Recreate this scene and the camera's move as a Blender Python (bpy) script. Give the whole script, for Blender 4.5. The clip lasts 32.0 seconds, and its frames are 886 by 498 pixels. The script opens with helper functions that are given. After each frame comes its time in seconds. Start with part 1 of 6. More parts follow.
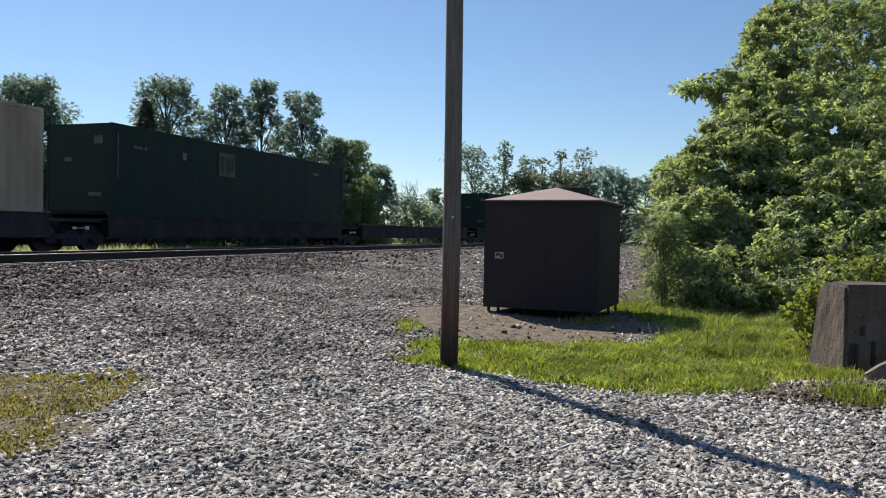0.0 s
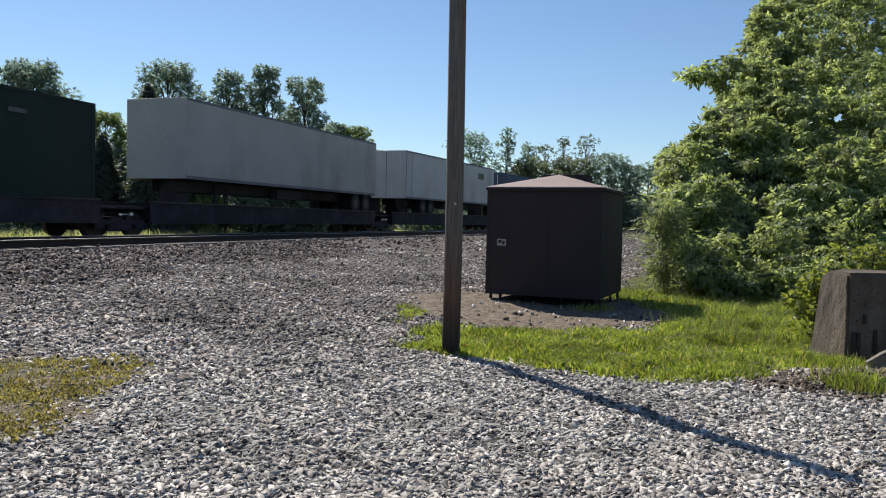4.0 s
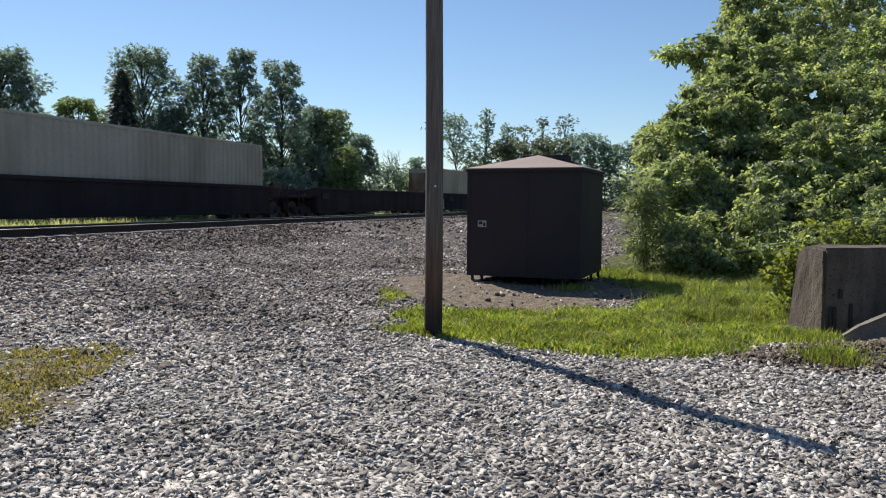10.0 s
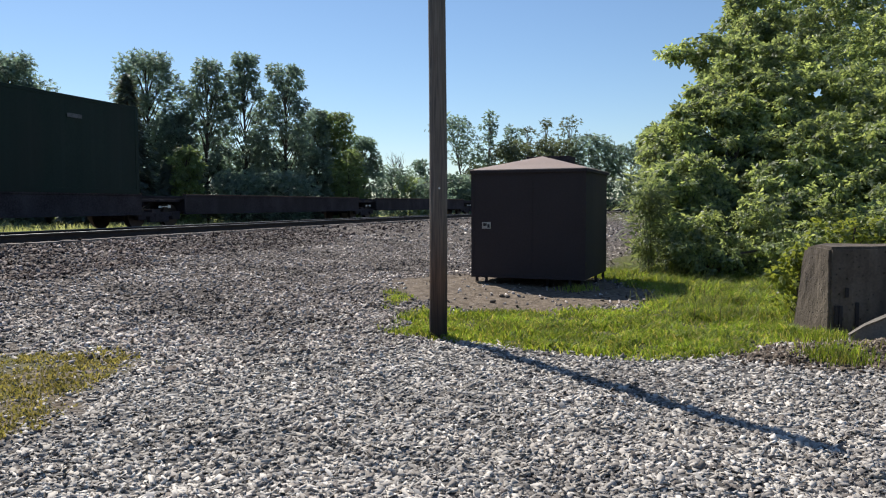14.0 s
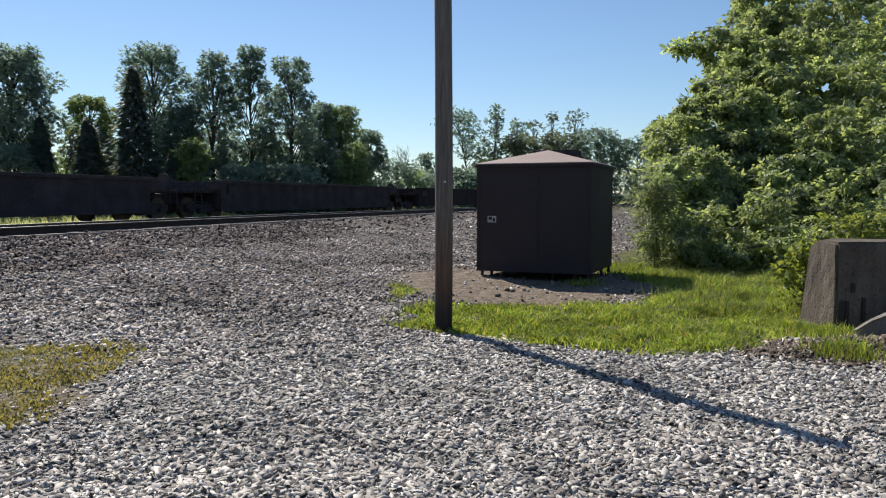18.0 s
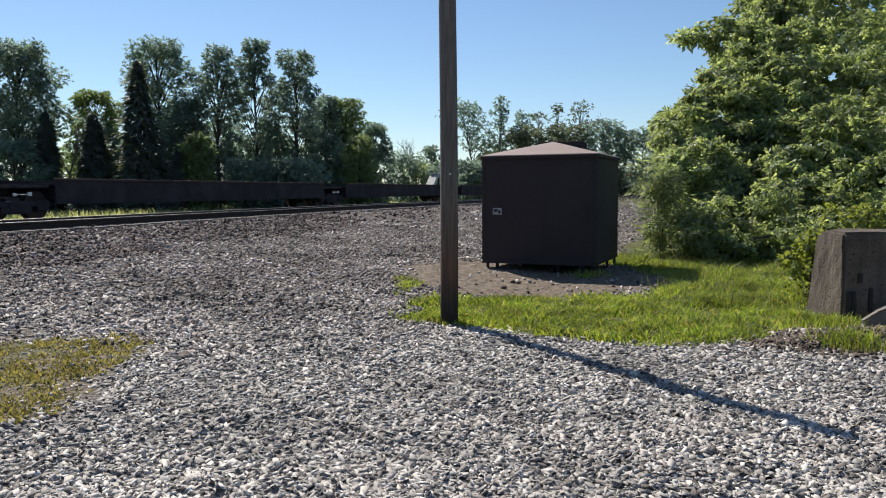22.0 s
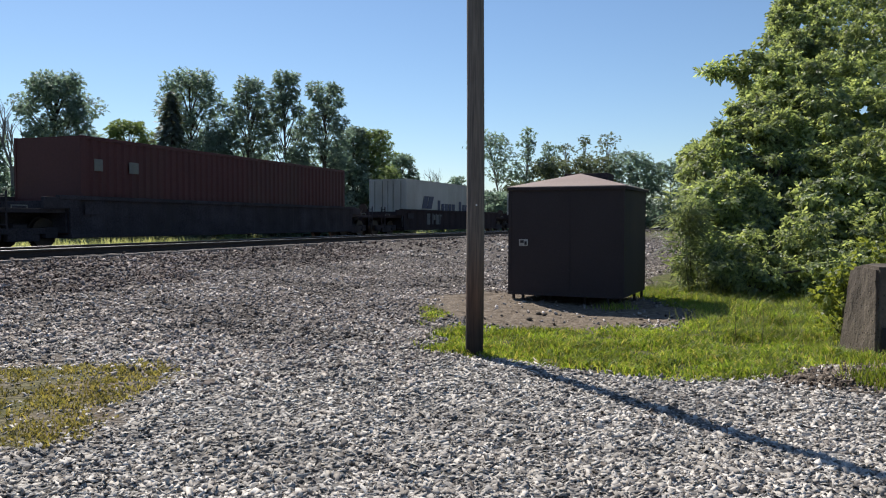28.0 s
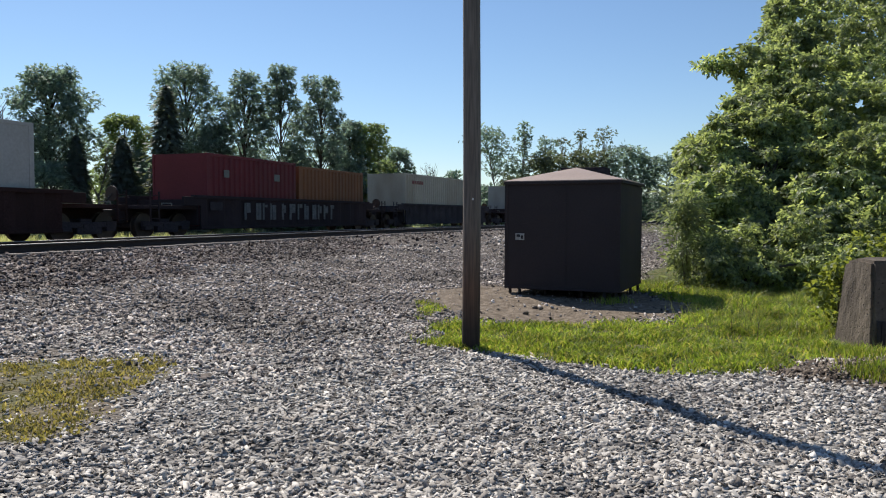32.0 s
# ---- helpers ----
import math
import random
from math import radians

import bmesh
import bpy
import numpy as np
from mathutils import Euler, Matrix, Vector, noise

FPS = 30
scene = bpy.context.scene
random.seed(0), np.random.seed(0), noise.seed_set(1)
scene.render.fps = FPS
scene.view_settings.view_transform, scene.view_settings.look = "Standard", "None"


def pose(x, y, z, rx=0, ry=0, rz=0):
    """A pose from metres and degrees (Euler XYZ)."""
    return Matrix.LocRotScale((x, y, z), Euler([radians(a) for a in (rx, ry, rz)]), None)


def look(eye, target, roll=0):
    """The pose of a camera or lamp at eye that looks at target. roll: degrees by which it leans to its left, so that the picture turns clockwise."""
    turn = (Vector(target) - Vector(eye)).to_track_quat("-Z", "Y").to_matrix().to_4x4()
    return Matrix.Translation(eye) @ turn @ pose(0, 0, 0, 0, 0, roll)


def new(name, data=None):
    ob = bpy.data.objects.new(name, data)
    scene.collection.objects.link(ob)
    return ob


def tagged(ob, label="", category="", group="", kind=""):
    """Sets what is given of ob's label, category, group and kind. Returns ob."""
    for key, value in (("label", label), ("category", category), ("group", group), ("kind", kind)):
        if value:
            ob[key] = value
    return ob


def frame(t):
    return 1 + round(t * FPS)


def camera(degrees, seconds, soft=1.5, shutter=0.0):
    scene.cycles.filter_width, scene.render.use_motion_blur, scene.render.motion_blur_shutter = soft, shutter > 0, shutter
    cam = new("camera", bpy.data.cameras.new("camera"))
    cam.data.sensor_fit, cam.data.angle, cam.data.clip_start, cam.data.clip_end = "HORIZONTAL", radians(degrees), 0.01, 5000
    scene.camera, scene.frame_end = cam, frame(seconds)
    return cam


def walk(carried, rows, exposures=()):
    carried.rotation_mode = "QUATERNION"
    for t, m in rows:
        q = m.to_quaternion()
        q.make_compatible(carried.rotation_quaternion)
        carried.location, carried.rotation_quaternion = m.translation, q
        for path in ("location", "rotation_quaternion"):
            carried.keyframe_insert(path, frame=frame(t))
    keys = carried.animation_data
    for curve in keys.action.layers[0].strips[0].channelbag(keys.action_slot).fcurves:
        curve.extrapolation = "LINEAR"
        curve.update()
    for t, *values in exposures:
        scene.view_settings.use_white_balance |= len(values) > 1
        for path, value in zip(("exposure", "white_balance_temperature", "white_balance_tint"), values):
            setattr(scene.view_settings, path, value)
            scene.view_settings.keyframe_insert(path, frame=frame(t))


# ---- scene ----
# ---- the camera: hand-held on one spot, turning a little ----
EYE = (0.0, 0.0, 1.6)
PATH = [
    (0, 88.865, -1.035, 1.287), (0.5, 88.871, -1.075, 1.503), (1, 88.776, -1.229, 1.569),
    (1.5, 88.419, -1.446, 1.493), (2, 88.321, -1.666, 1.438), (2.5, 88.391, -1.888, 1.545),
    (4.5, 87.644, -0.824, 1.152), (5, 87.495, -0.803, 0.387), (5.5, 87.453, -0.867, 0.145),
    (6, 87.318, -0.800, 0.088), (6.5, 87.201, -0.628, 0.035), (7, 87.195, -0.488, -0.235),
    (7.5, 87.285, -0.460, -0.183), (8, 87.213, -0.346, -0.130), (8.5, 87.146, -0.177, -0.137),
    (9, 87.090, -0.014, 0.002), (9.5, 86.752, -0.130, 0.032), (10, 86.577, -0.274, -0.007),
    (10.5, 86.565, -0.321, -0.155), (11, 86.526, -0.238, 0.045), (11.5, 86.239, -0.167, 0.341),
    (12, 85.911, -0.038, 0.440), (12.5, 86.056, 0.005, 0.472), (13, 86.129, 0.150, 0.386),
    (13.5, 86.516, 0.185, 0.292), (14, 86.725, 0.198, 0.298), (14.5, 86.784, 0.206, 0.176),
    (16.5, 86.452, 0.235, 0.264), (17, 86.446, 0.190, 0.608), (17.5, 86.444, 0.079, 0.841),
    (18, 86.251, 0.006, 0.711), (18.5, 85.597, -0.040, 0.379), (19, 85.328, 0.105, 0.361),
    (19.5, 84.917, 0.283, 0.348), (20, 85.234, 0.302, 0.227), (20.5, 85.230, 0.508, 0.321),
    (21, 84.905, 0.567, 0.575), (21.5, 85.382, 0.477, 0.945), (22, 85.685, 0.351, 1.098),
    (22.5, 85.896, 0.444, 1.172), (23, 85.907, 0.401, 1.387), (23.5, 85.940, 0.304, 1.367),
    (24, 86.053, 0.189, 1.130), (24.5, 85.880, 0.322, 1.331), (25, 85.753, 0.451, 1.510),
    (25.5, 85.403, 0.611, 1.686), (27.5, 87.420, 0.486, 3.530), (28, 87.970, -0.149, 3.060),
    (28.5, 88.345, -0.242, 2.257), (29, 88.231, -0.088, 1.825), (29.5, 87.853, -0.080, 2.022),
    (30, 86.907, 0.263, 2.939), (30.5, 87.380, 0.410, 3.087), (31, 87.953, 0.321, 2.737),
    (31.5, 87.692, 0.072, 2.879), (32, 87.533, -0.103, 2.790),
]
cam = camera(60.0, 32.0, soft=1.12)
walk(cam, [(t, pose(*EYE, rx, ry, rz)) for t, rx, ry, rz in PATH])

# ---- daylight: clear sky, sun ahead and to one side ----
SUN_AZ, SUN_EL = math.atan2(-0.523, 0.852), radians(44)
world = bpy.data.worlds.new("sky")
scene.world = world
world.use_nodes = True
wn = world.node_tree.nodes
sky = wn.new("ShaderNodeTexSky")
sky.sky_type = "NISHITA"
sky.sun_disc = False
sky.sun_elevation, sky.sun_rotation = SUN_EL, SUN_AZ
sky.air_density, sky.dust_density, sky.ozone_density = 1.0, 0.1, 5.0
wn["Background"].inputs["Strength"].default_value = 0.094
world.node_tree.links.new(sky.outputs[0], wn["Background"].inputs["Color"])
sun = new("sun", bpy.data.lights.new("sun", "SUN"))
sun.data.energy, sun.data.angle, sun.data.color = 5.0, radians(0.5), (1.0, 0.95, 0.87)
to_sun = Vector((math.sin(SUN_AZ) * math.cos(SUN_EL), math.cos(SUN_AZ) * math.cos(SUN_EL), math.sin(SUN_EL)))
sun.matrix_world = look((0, 0, 30), Vector((0, 0, 30)) - to_sun)
scene.view_settings.exposure = 0.25


# ---- materials ----
def links(m):
    m.use_nodes = True
    return m.node_tree.nodes, m.node_tree.links


def paint(name, color, rough=0.6, metal=0.0, vary=0.25, scale=3.0, grain=40.0, bump=0.15, dirt=None, dirt_amount=0.3, spec=0.3):
    """A worn surface: base colour varied at two scales, blotches of dirt, fine relief."""
    m = bpy.data.materials.new(name)
    n, l = links(m)
    b = n["Principled BSDF"]
    tc = n.new("ShaderNodeTexCoord")
    big, fine = n.new("ShaderNodeTexNoise"), n.new("ShaderNodeTexNoise")
    big.inputs["Scale"].default_value, big.inputs["Detail"].default_value = scale, 5
    fine.inputs["Scale"].default_value, fine.inputs["Detail"].default_value = grain, 4
    for x in (big, fine):
        l.new(tc.outputs["Object"], x.inputs["Vector"])
    add = n.new("ShaderNodeMath")
    add.operation = "ADD"
    l.new(big.outputs["Fac"], add.inputs[0])
    l.new(fine.outputs["Fac"], add.inputs[1])
    ramp = n.new("ShaderNodeMapRange")
    ramp.inputs["From Min"].default_value, ramp.inputs["From Max"].default_value = 0.7, 1.3
    ramp.inputs["To Min"].default_value, ramp.inputs["To Max"].default_value = 1 - vary, 1 + vary
    l.new(add.outputs[0], ramp.inputs["Value"])
    mul = n.new("ShaderNodeMix")
    mul.data_type, mul.blend_type = "RGBA", "MULTIPLY"
    mul.inputs["Factor"].default_value = 1
    mul.inputs["A"].default_value = (*color, 1)
    l.new(ramp.outputs["Result"], mul.inputs["B"])
    col = mul.outputs["Result"]
    if dirt:
        d = n.new("ShaderNodeTexNoise")
        d.inputs["Scale"].default_value, d.inputs["Detail"].default_value = scale * 0.6, 8
        mp = n.new("ShaderNodeMapping")
        mp.inputs["Scale"].default_value = (1, 1, 0.35)
        l.new(tc.outputs["Object"], mp.inputs["Vector"])
        l.new(mp.outputs["Vector"], d.inputs["Vector"])
        r = n.new("ShaderNodeMapRange")
        r.inputs["From Min"].default_value, r.inputs["From Max"].default_value = 0.68 - dirt_amount * 0.6, 0.78 - dirt_amount * 0.3
        l.new(d.outputs["Fac"], r.inputs["Value"])
        mx = n.new("ShaderNodeMix")
        mx.data_type = "RGBA"
        mx.inputs["B"].default_value = (*dirt, 1)
        l.new(r.outputs["Result"], mx.inputs["Factor"])
        l.new(col, mx.inputs["A"])
        col = mx.outputs["Result"]
    l.new(col, b.inputs["Base Color"])
    bp = n.new("ShaderNodeBump")
    bp.inputs["Strength"].default_value, bp.inputs["Distance"].default_value = bump, 0.02
    l.new(fine.outputs["Fac"], bp.inputs["Height"])
    l.new(bp.outputs["Normal"], b.inputs["Normal"])
    b.inputs["Roughness"].default_value, b.inputs["Metallic"].default_value = rough, metal
    b.inputs["Specular IOR Level"].default_value = spec
    return m


def island_mix(m, colors, rough=0.9, through_light=0.0, spec=0.3, shade=(0.7, 1.25), glow=(1.9, 1.7, 0.7), patch=0.9):
    """Colour by piece: each loose island takes its own tint from a ramp."""
    n, l = links(m)
    b = n["Principled BSDF"]
    geo, ramp = n.new("ShaderNodeNewGeometry"), n.new("ShaderNodeValToRGB")
    ramp.color_ramp.elements[0].color = (*colors[0], 1)
    ramp.color_ramp.elements[1].color = (*colors[-1], 1)
    for i, c in enumerate(colors[1:-1]):
        e = ramp.color_ramp.elements.new((i + 1) / (len(colors) - 1))
        e.color = (*c, 1)
    l.new(geo.outputs["Random Per Island"], ramp.inputs["Fac"])
    tc, no = n.new("ShaderNodeTexCoord"), n.new("ShaderNodeTexNoise")
    no.inputs["Scale"].default_value, no.inputs["Detail"].default_value = patch, 3
    l.new(tc.outputs["Object"], no.inputs["Vector"])
    mr = n.new("ShaderNodeMapRange")
    mr.inputs["From Min"].default_value, mr.inputs["From Max"].default_value = 0.35, 0.65
    mr.inputs["To Min"].default_value, mr.inputs["To Max"].default_value = shade
    l.new(no.outputs["Fac"], mr.inputs["Value"])
    mul = n.new("ShaderNodeMix")
    mul.data_type, mul.blend_type = "RGBA", "MULTIPLY"
    mul.inputs["Factor"].default_value = 1
    l.new(ramp.outputs["Color"], mul.inputs["A"])
    l.new(mr.outputs["Result"], mul.inputs["B"])
    col = mul.outputs["Result"]
    l.new(col, b.inputs["Base Color"])
    b.inputs["Roughness"].default_value = rough
    b.inputs["Specular IOR Level"].default_value = spec
    if through_light:
        tr, ms = n.new("ShaderNodeBsdfTranslucent"), n.new("ShaderNodeMixShader")
        bright = n.new("ShaderNodeMix")
        bright.data_type, bright.blend_type = "RGBA", "MULTIPLY"
        bright.inputs["Factor"].default_value = 1
        bright.inputs["B"].default_value = (*glow, 1)
        l.new(col, bright.inputs["A"])
        l.new(bright.outputs["Result"], tr.inputs["Color"])
        ms.inputs["Fac"].default_value = through_light
        l.new(b.outputs[0], ms.inputs[1])
        l.new(tr.outputs[0], ms.inputs[2])
        l.new(ms.outputs[0], n["Material Output"].inputs["Surface"])
    return m


def pieces(name, colors, **kw):
    return island_mix(bpy.data.materials.new(name), colors, **kw)


M = {}
M["leaf_near"] = pieces("leaf_near", [(0.105, 0.138, 0.080), (0.225, 0.268, 0.148), (0.410, 0.450, 0.230), (0.155, 0.194, 0.113), (0.300, 0.345, 0.182)], rough=0.48, through_light=0.55, spec=0.45, glow=(1.7, 1.7, 0.92), shade=(0.7, 1.25), patch=0.6)
M["leaf_vine"] = pieces("leaf_vine", [(0.150, 0.195, 0.060), (0.215, 0.255, 0.085)], rough=0.45, through_light=0.5)
# far leaves: distance haze is put into the colour, paler and bluer
M["leaf_hazed"] = pieces("leaf_hazed", [(0.155, 0.195, 0.168), (0.210, 0.258, 0.215), (0.265, 0.312, 0.250)], rough=0.5, through_light=0.62, spec=0.4, glow=(1.30, 1.45, 1.2), shade=(0.75, 1.25))
M["leaf_light"] = pieces("leaf_light", [(0.165, 0.210, 0.110), (0.225, 0.275, 0.145)], rough=0.55, through_light=0.6, glow=(1.5, 1.55, 0.95))
M["leaf_olive"] = pieces("leaf_olive", [(0.120, 0.145, 0.095), (0.160, 0.180, 0.120)], rough=0.6, through_light=0.5, glow=(1.35, 1.35, 0.95))
# spruce needles, lightened in colour for the same haze
M["needle"] = pieces("needle", [(0.100, 0.125, 0.118), (0.140, 0.170, 0.150)], rough=0.6, through_light=0.3)
M["frond"] = pieces("frond", [(0.19, 0.23, 0.125), (0.26, 0.295, 0.165)], rough=0.5, through_light=0.5, glow=(1.5, 1.5, 0.9))
M["grass"] = pieces("grass", [(0.092, 0.155, 0.032), (0.190, 0.285, 0.054), (0.235, 0.325, 0.072), (0.125, 0.188, 0.042), (0.290, 0.325, 0.105), (0.380, 0.350, 0.185)], rough=0.55, through_light=0.5, shade=(0.55, 1.3), patch=1.1)
M["fine_grass"] = pieces("fine_grass", [(0.115, 0.150, 0.055), (0.150, 0.180, 0.075), (0.185, 0.200, 0.100)], rough=0.6, through_light=0.5, glow=(1.5, 1.5, 0.9))
M["dry_grass"] = pieces("dry_grass", [(0.105, 0.105, 0.048), (0.260, 0.235, 0.135), (0.150, 0.155, 0.066), (0.310, 0.275, 0.180)], rough=0.7, through_light=0.45)
M["meadow"] = pieces("meadow", [(0.36, 0.37, 0.21), (0.46, 0.45, 0.29), (0.27, 0.30, 0.15)], rough=0.6, through_light=0.55, glow=(1.6, 1.6, 0.9))
M["stalk"] = pieces("stalk", [(0.10, 0.075, 0.05), (0.16, 0.13, 0.08)], rough=0.8)
M["stone"] = pieces("stone", [(0.135, 0.113, 0.100), (0.345, 0.312, 0.278), (0.55, 0.507, 0.452), (0.175, 0.152, 0.135), (0.71, 0.66, 0.595), (0.43, 0.388, 0.345)], rough=0.85, shade=(0.74, 1.24))
M["ballast"] = pieces("ballast", [(0.060, 0.048, 0.042), (0.22, 0.182, 0.160), (0.42, 0.368, 0.33), (0.090, 0.074, 0.064), (0.62, 0.555, 0.505), (0.23, 0.188, 0.165)], rough=0.9, shade=(0.48, 1.5), patch=0.45)
M["rusty_ballast"] = pieces("rusty_ballast", [(0.024, 0.017, 0.015), (0.075, 0.053, 0.047), (0.17, 0.133, 0.120), (0.036, 0.026, 0.023), (0.38, 0.325, 0.30), (0.068, 0.046, 0.040)], rough=0.9, shade=(0.55, 1.4), patch=0.4)
M["earth_stone"] = pieces("earth_stone", [(0.050, 0.036, 0.027), (0.11, 0.085, 0.066), (0.28, 0.23, 0.185), (0.075, 0.056, 0.042)], rough=0.95)
M["bark"] = paint("bark", (0.085, 0.070, 0.055), 0.95, scale=6, grain=60, bump=0.6)
M["bark_grey"] = paint("bark_grey", (0.16, 0.145, 0.13), 0.95, scale=6, grain=60, bump=0.6)
M["steel_rail"] = paint("steel_rail", (0.036, 0.028, 0.024), 0.85, 0.0, scale=4, grain=60)
M["rail_head"] = paint("rail_head", (0.26, 0.25, 0.24), 0.55, 1.0, scale=4, grain=60, vary=0.1)
M["tie_wood"] = paint("tie_wood", (0.24, 0.205, 0.18), 0.9, scale=3, grain=50, bump=0.4, vary=0.4)
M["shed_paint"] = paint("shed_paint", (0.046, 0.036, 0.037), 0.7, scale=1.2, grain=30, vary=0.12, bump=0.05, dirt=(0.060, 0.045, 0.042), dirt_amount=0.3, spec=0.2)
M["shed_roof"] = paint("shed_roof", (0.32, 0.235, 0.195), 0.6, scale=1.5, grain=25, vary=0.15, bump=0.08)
M["black_steel"] = paint("black_steel", (0.056, 0.049, 0.054), 0.9, 0.0, scale=1.5, grain=20, vary=0.4, dirt=(0.046, 0.041, 0.043), dirt_amount=0.3, spec=0.04)
M["car_brown"] = paint("car_brown", (0.048, 0.036, 0.038), 0.9, scale=1.0, grain=20, vary=0.3, dirt=(0.038, 0.030, 0.032), dirt_amount=0.5, spec=0.04)
M["car_yellow"] = paint("car_yellow", (0.30, 0.20, 0.06), 0.6, scale=1.0, grain=20, vary=0.3, dirt=(0.12, 0.09, 0.06), dirt_amount=0.45)
M["car_red"] = paint("car_red", (0.046, 0.026, 0.024), 0.9, scale=1.0, grain=20, vary=0.3, dirt=(0.034, 0.022, 0.020), dirt_amount=0.45, spec=0.04)
M["lip_brown"] = paint("lip_brown", (0.13, 0.085, 0.062), 0.85, scale=1.2, vary=0.35)
M["tyre"] = paint("tyre", (0.018, 0.018, 0.019), 0.85)
M["wheel_steel"] = paint("wheel_steel", (0.075, 0.058, 0.048), 0.6, 0.5)
M["bright_metal"] = paint("bright_metal", (0.62, 0.63, 0.64), 0.35, 0.8, vary=0.1)
M["hitch_white"] = paint("hitch_white", (0.45, 0.44, 0.41), 0.5, vary=0.15, dirt=(0.25, 0.2, 0.16), dirt_amount=0.25)
M["white_mark"] = paint("white_mark", (0.72, 0.72, 0.70), 0.6, vary=0.1)
M["pale_mark"] = paint("pale_mark", (0.30, 0.33, 0.31), 0.7, vary=0.25, scale=4)
M["dark_mark"] = paint("dark_mark", (0.035, 0.03, 0.03), 0.6)
M["navy_mark"] = paint("navy_mark", (0.016, 0.022, 0.070), 0.5)
M["brown_mark"] = paint("brown_mark", (0.060, 0.045, 0.036), 0.5)
M["gold_mark"] = paint("gold_mark", (0.20, 0.145, 0.05), 0.5)
M["yellow_mark"] = paint("yellow_mark", (0.075, 0.068, 0.034), 0.5)
M["spray_mark"] = paint("spray_mark", (0.115, 0.118, 0.120), 0.7, vary=0.4, scale=5)
M["dim_mark"] = paint("dim_mark", (0.16, 0.16, 0.14), 0.6)
M["red_mark"] = paint("red_mark", (0.20, 0.045, 0.042), 0.5)
for key, c, d in (("green", (0.023, 0.038, 0.031), (0.028, 0.036, 0.030)), ("uasc_green", (0.013, 0.033, 0.027), (0.024, 0.040, 0.033)),
                  ("beige", (0.42, 0.355, 0.265), (0.27, 0.205, 0.135)), ("cream", (0.45, 0.400, 0.320), (0.31, 0.255, 0.19)),
                  ("grey_white", (0.42, 0.400, 0.365), (0.31, 0.285, 0.25)), ("ups_grey", (0.180, 0.172, 0.178), (0.145, 0.136, 0.132)),
                  ("white", (0.52, 0.505, 0.485), (0.38, 0.355, 0.32)), ("blue", (0.058, 0.082, 0.130), (0.085, 0.105, 0.145)),
                  ("orange", (0.48, 0.105, 0.040), (0.44, 0.135, 0.065)), ("dark_red", (0.088, 0.032, 0.031), (0.085, 0.042, 0.036)),
                  ("red", (0.150, 0.026, 0.031), (0.115, 0.036, 0.034)), ("ochre", (0.215, 0.092, 0.042), (0.155, 0.078, 0.045))):
    M[key] = paint("load_" + key, c, 0.6, scale=0.7, grain=14, vary=0.12, bump=0.06, dirt=d, dirt_amount=0.22, spec=0.08 if "green" in key else 0.2)
M["rust"] = paint("rust", (0.20, 0.105, 0.060), 0.9, scale=2, grain=30, vary=0.4, dirt=(0.38, 0.30, 0.215), dirt_amount=0.45)
M["reefer_black"] = paint("reefer_black", (0.016, 0.022, 0.026), 0.75, spec=0.1)


# ---- building helpers ----
def part(name, bm, material, parent=None, label=""):
    """Link a bmesh as one mesh object under a thing or a part."""
    me = bpy.data.meshes.new(name)
    bm.to_mesh(me)
    bm.free()
    me.materials.append(material)
    ob = new(name, me)
    if parent:
        ob.parent = parent
    if label:
        ob["label"] = label
    return ob


def shared(name, me, parent, m=None):
    ob = new(name, me)
    ob.parent = parent
    if m is not None:
        ob.matrix_local = m
    return ob


def box(bm, x0, x1, y0, y1, z0, z1, bevel=0.0):
    r = bmesh.ops.create_cube(bm, size=1, matrix=Matrix.LocRotScale(((x0 + x1) / 2, (y0 + y1) / 2, (z0 + z1) / 2), None, (abs(x1 - x0), abs(y1 - y0), abs(z1 - z0))))
    if bevel:
        edges = list({e for v in r["verts"] for e in v.link_edges})
        bmesh.ops.bevel(bm, geom=edges, offset=bevel, segments=2, affect="EDGES", profile=0.6)
    return bm


def boxes(rows, bevel=0.0):
    bm = bmesh.new()
    for r in rows:
        box(bm, *r, bevel=bevel)
    return bm


def tube(bm, p, q, r0, r1, sides=10):
    """A tapered round bar from p to q."""
    p, q = Vector(p), Vector(q)
    m = Matrix.Translation((p + q) / 2) @ (q - p).to_track_quat("Z", "Y").to_matrix().to_4x4()
    bmesh.ops.create_cone(bm, cap_ends=True, segments=sides, radius1=r0, radius2=r1, depth=(q - p).length, matrix=m)
    return bm


def prism(outline, x0, x1):
    """A y-z outline drawn along x."""
    bm = bmesh.new()
    a = [bm.verts.new((x0, y, z)) for y, z in outline]
    b = [bm.verts.new((x1, y, z)) for y, z in outline]
    n = len(a)
    for i in range(n):
        bm.faces.new((a[i], a[(i + 1) % n], b[(i + 1) % n], b[i]))
    bm.faces.new(a[::-1])
    bm.faces.new(b)
    bmesh.ops.recalc_face_normals(bm, faces=bm.faces)
    return bm


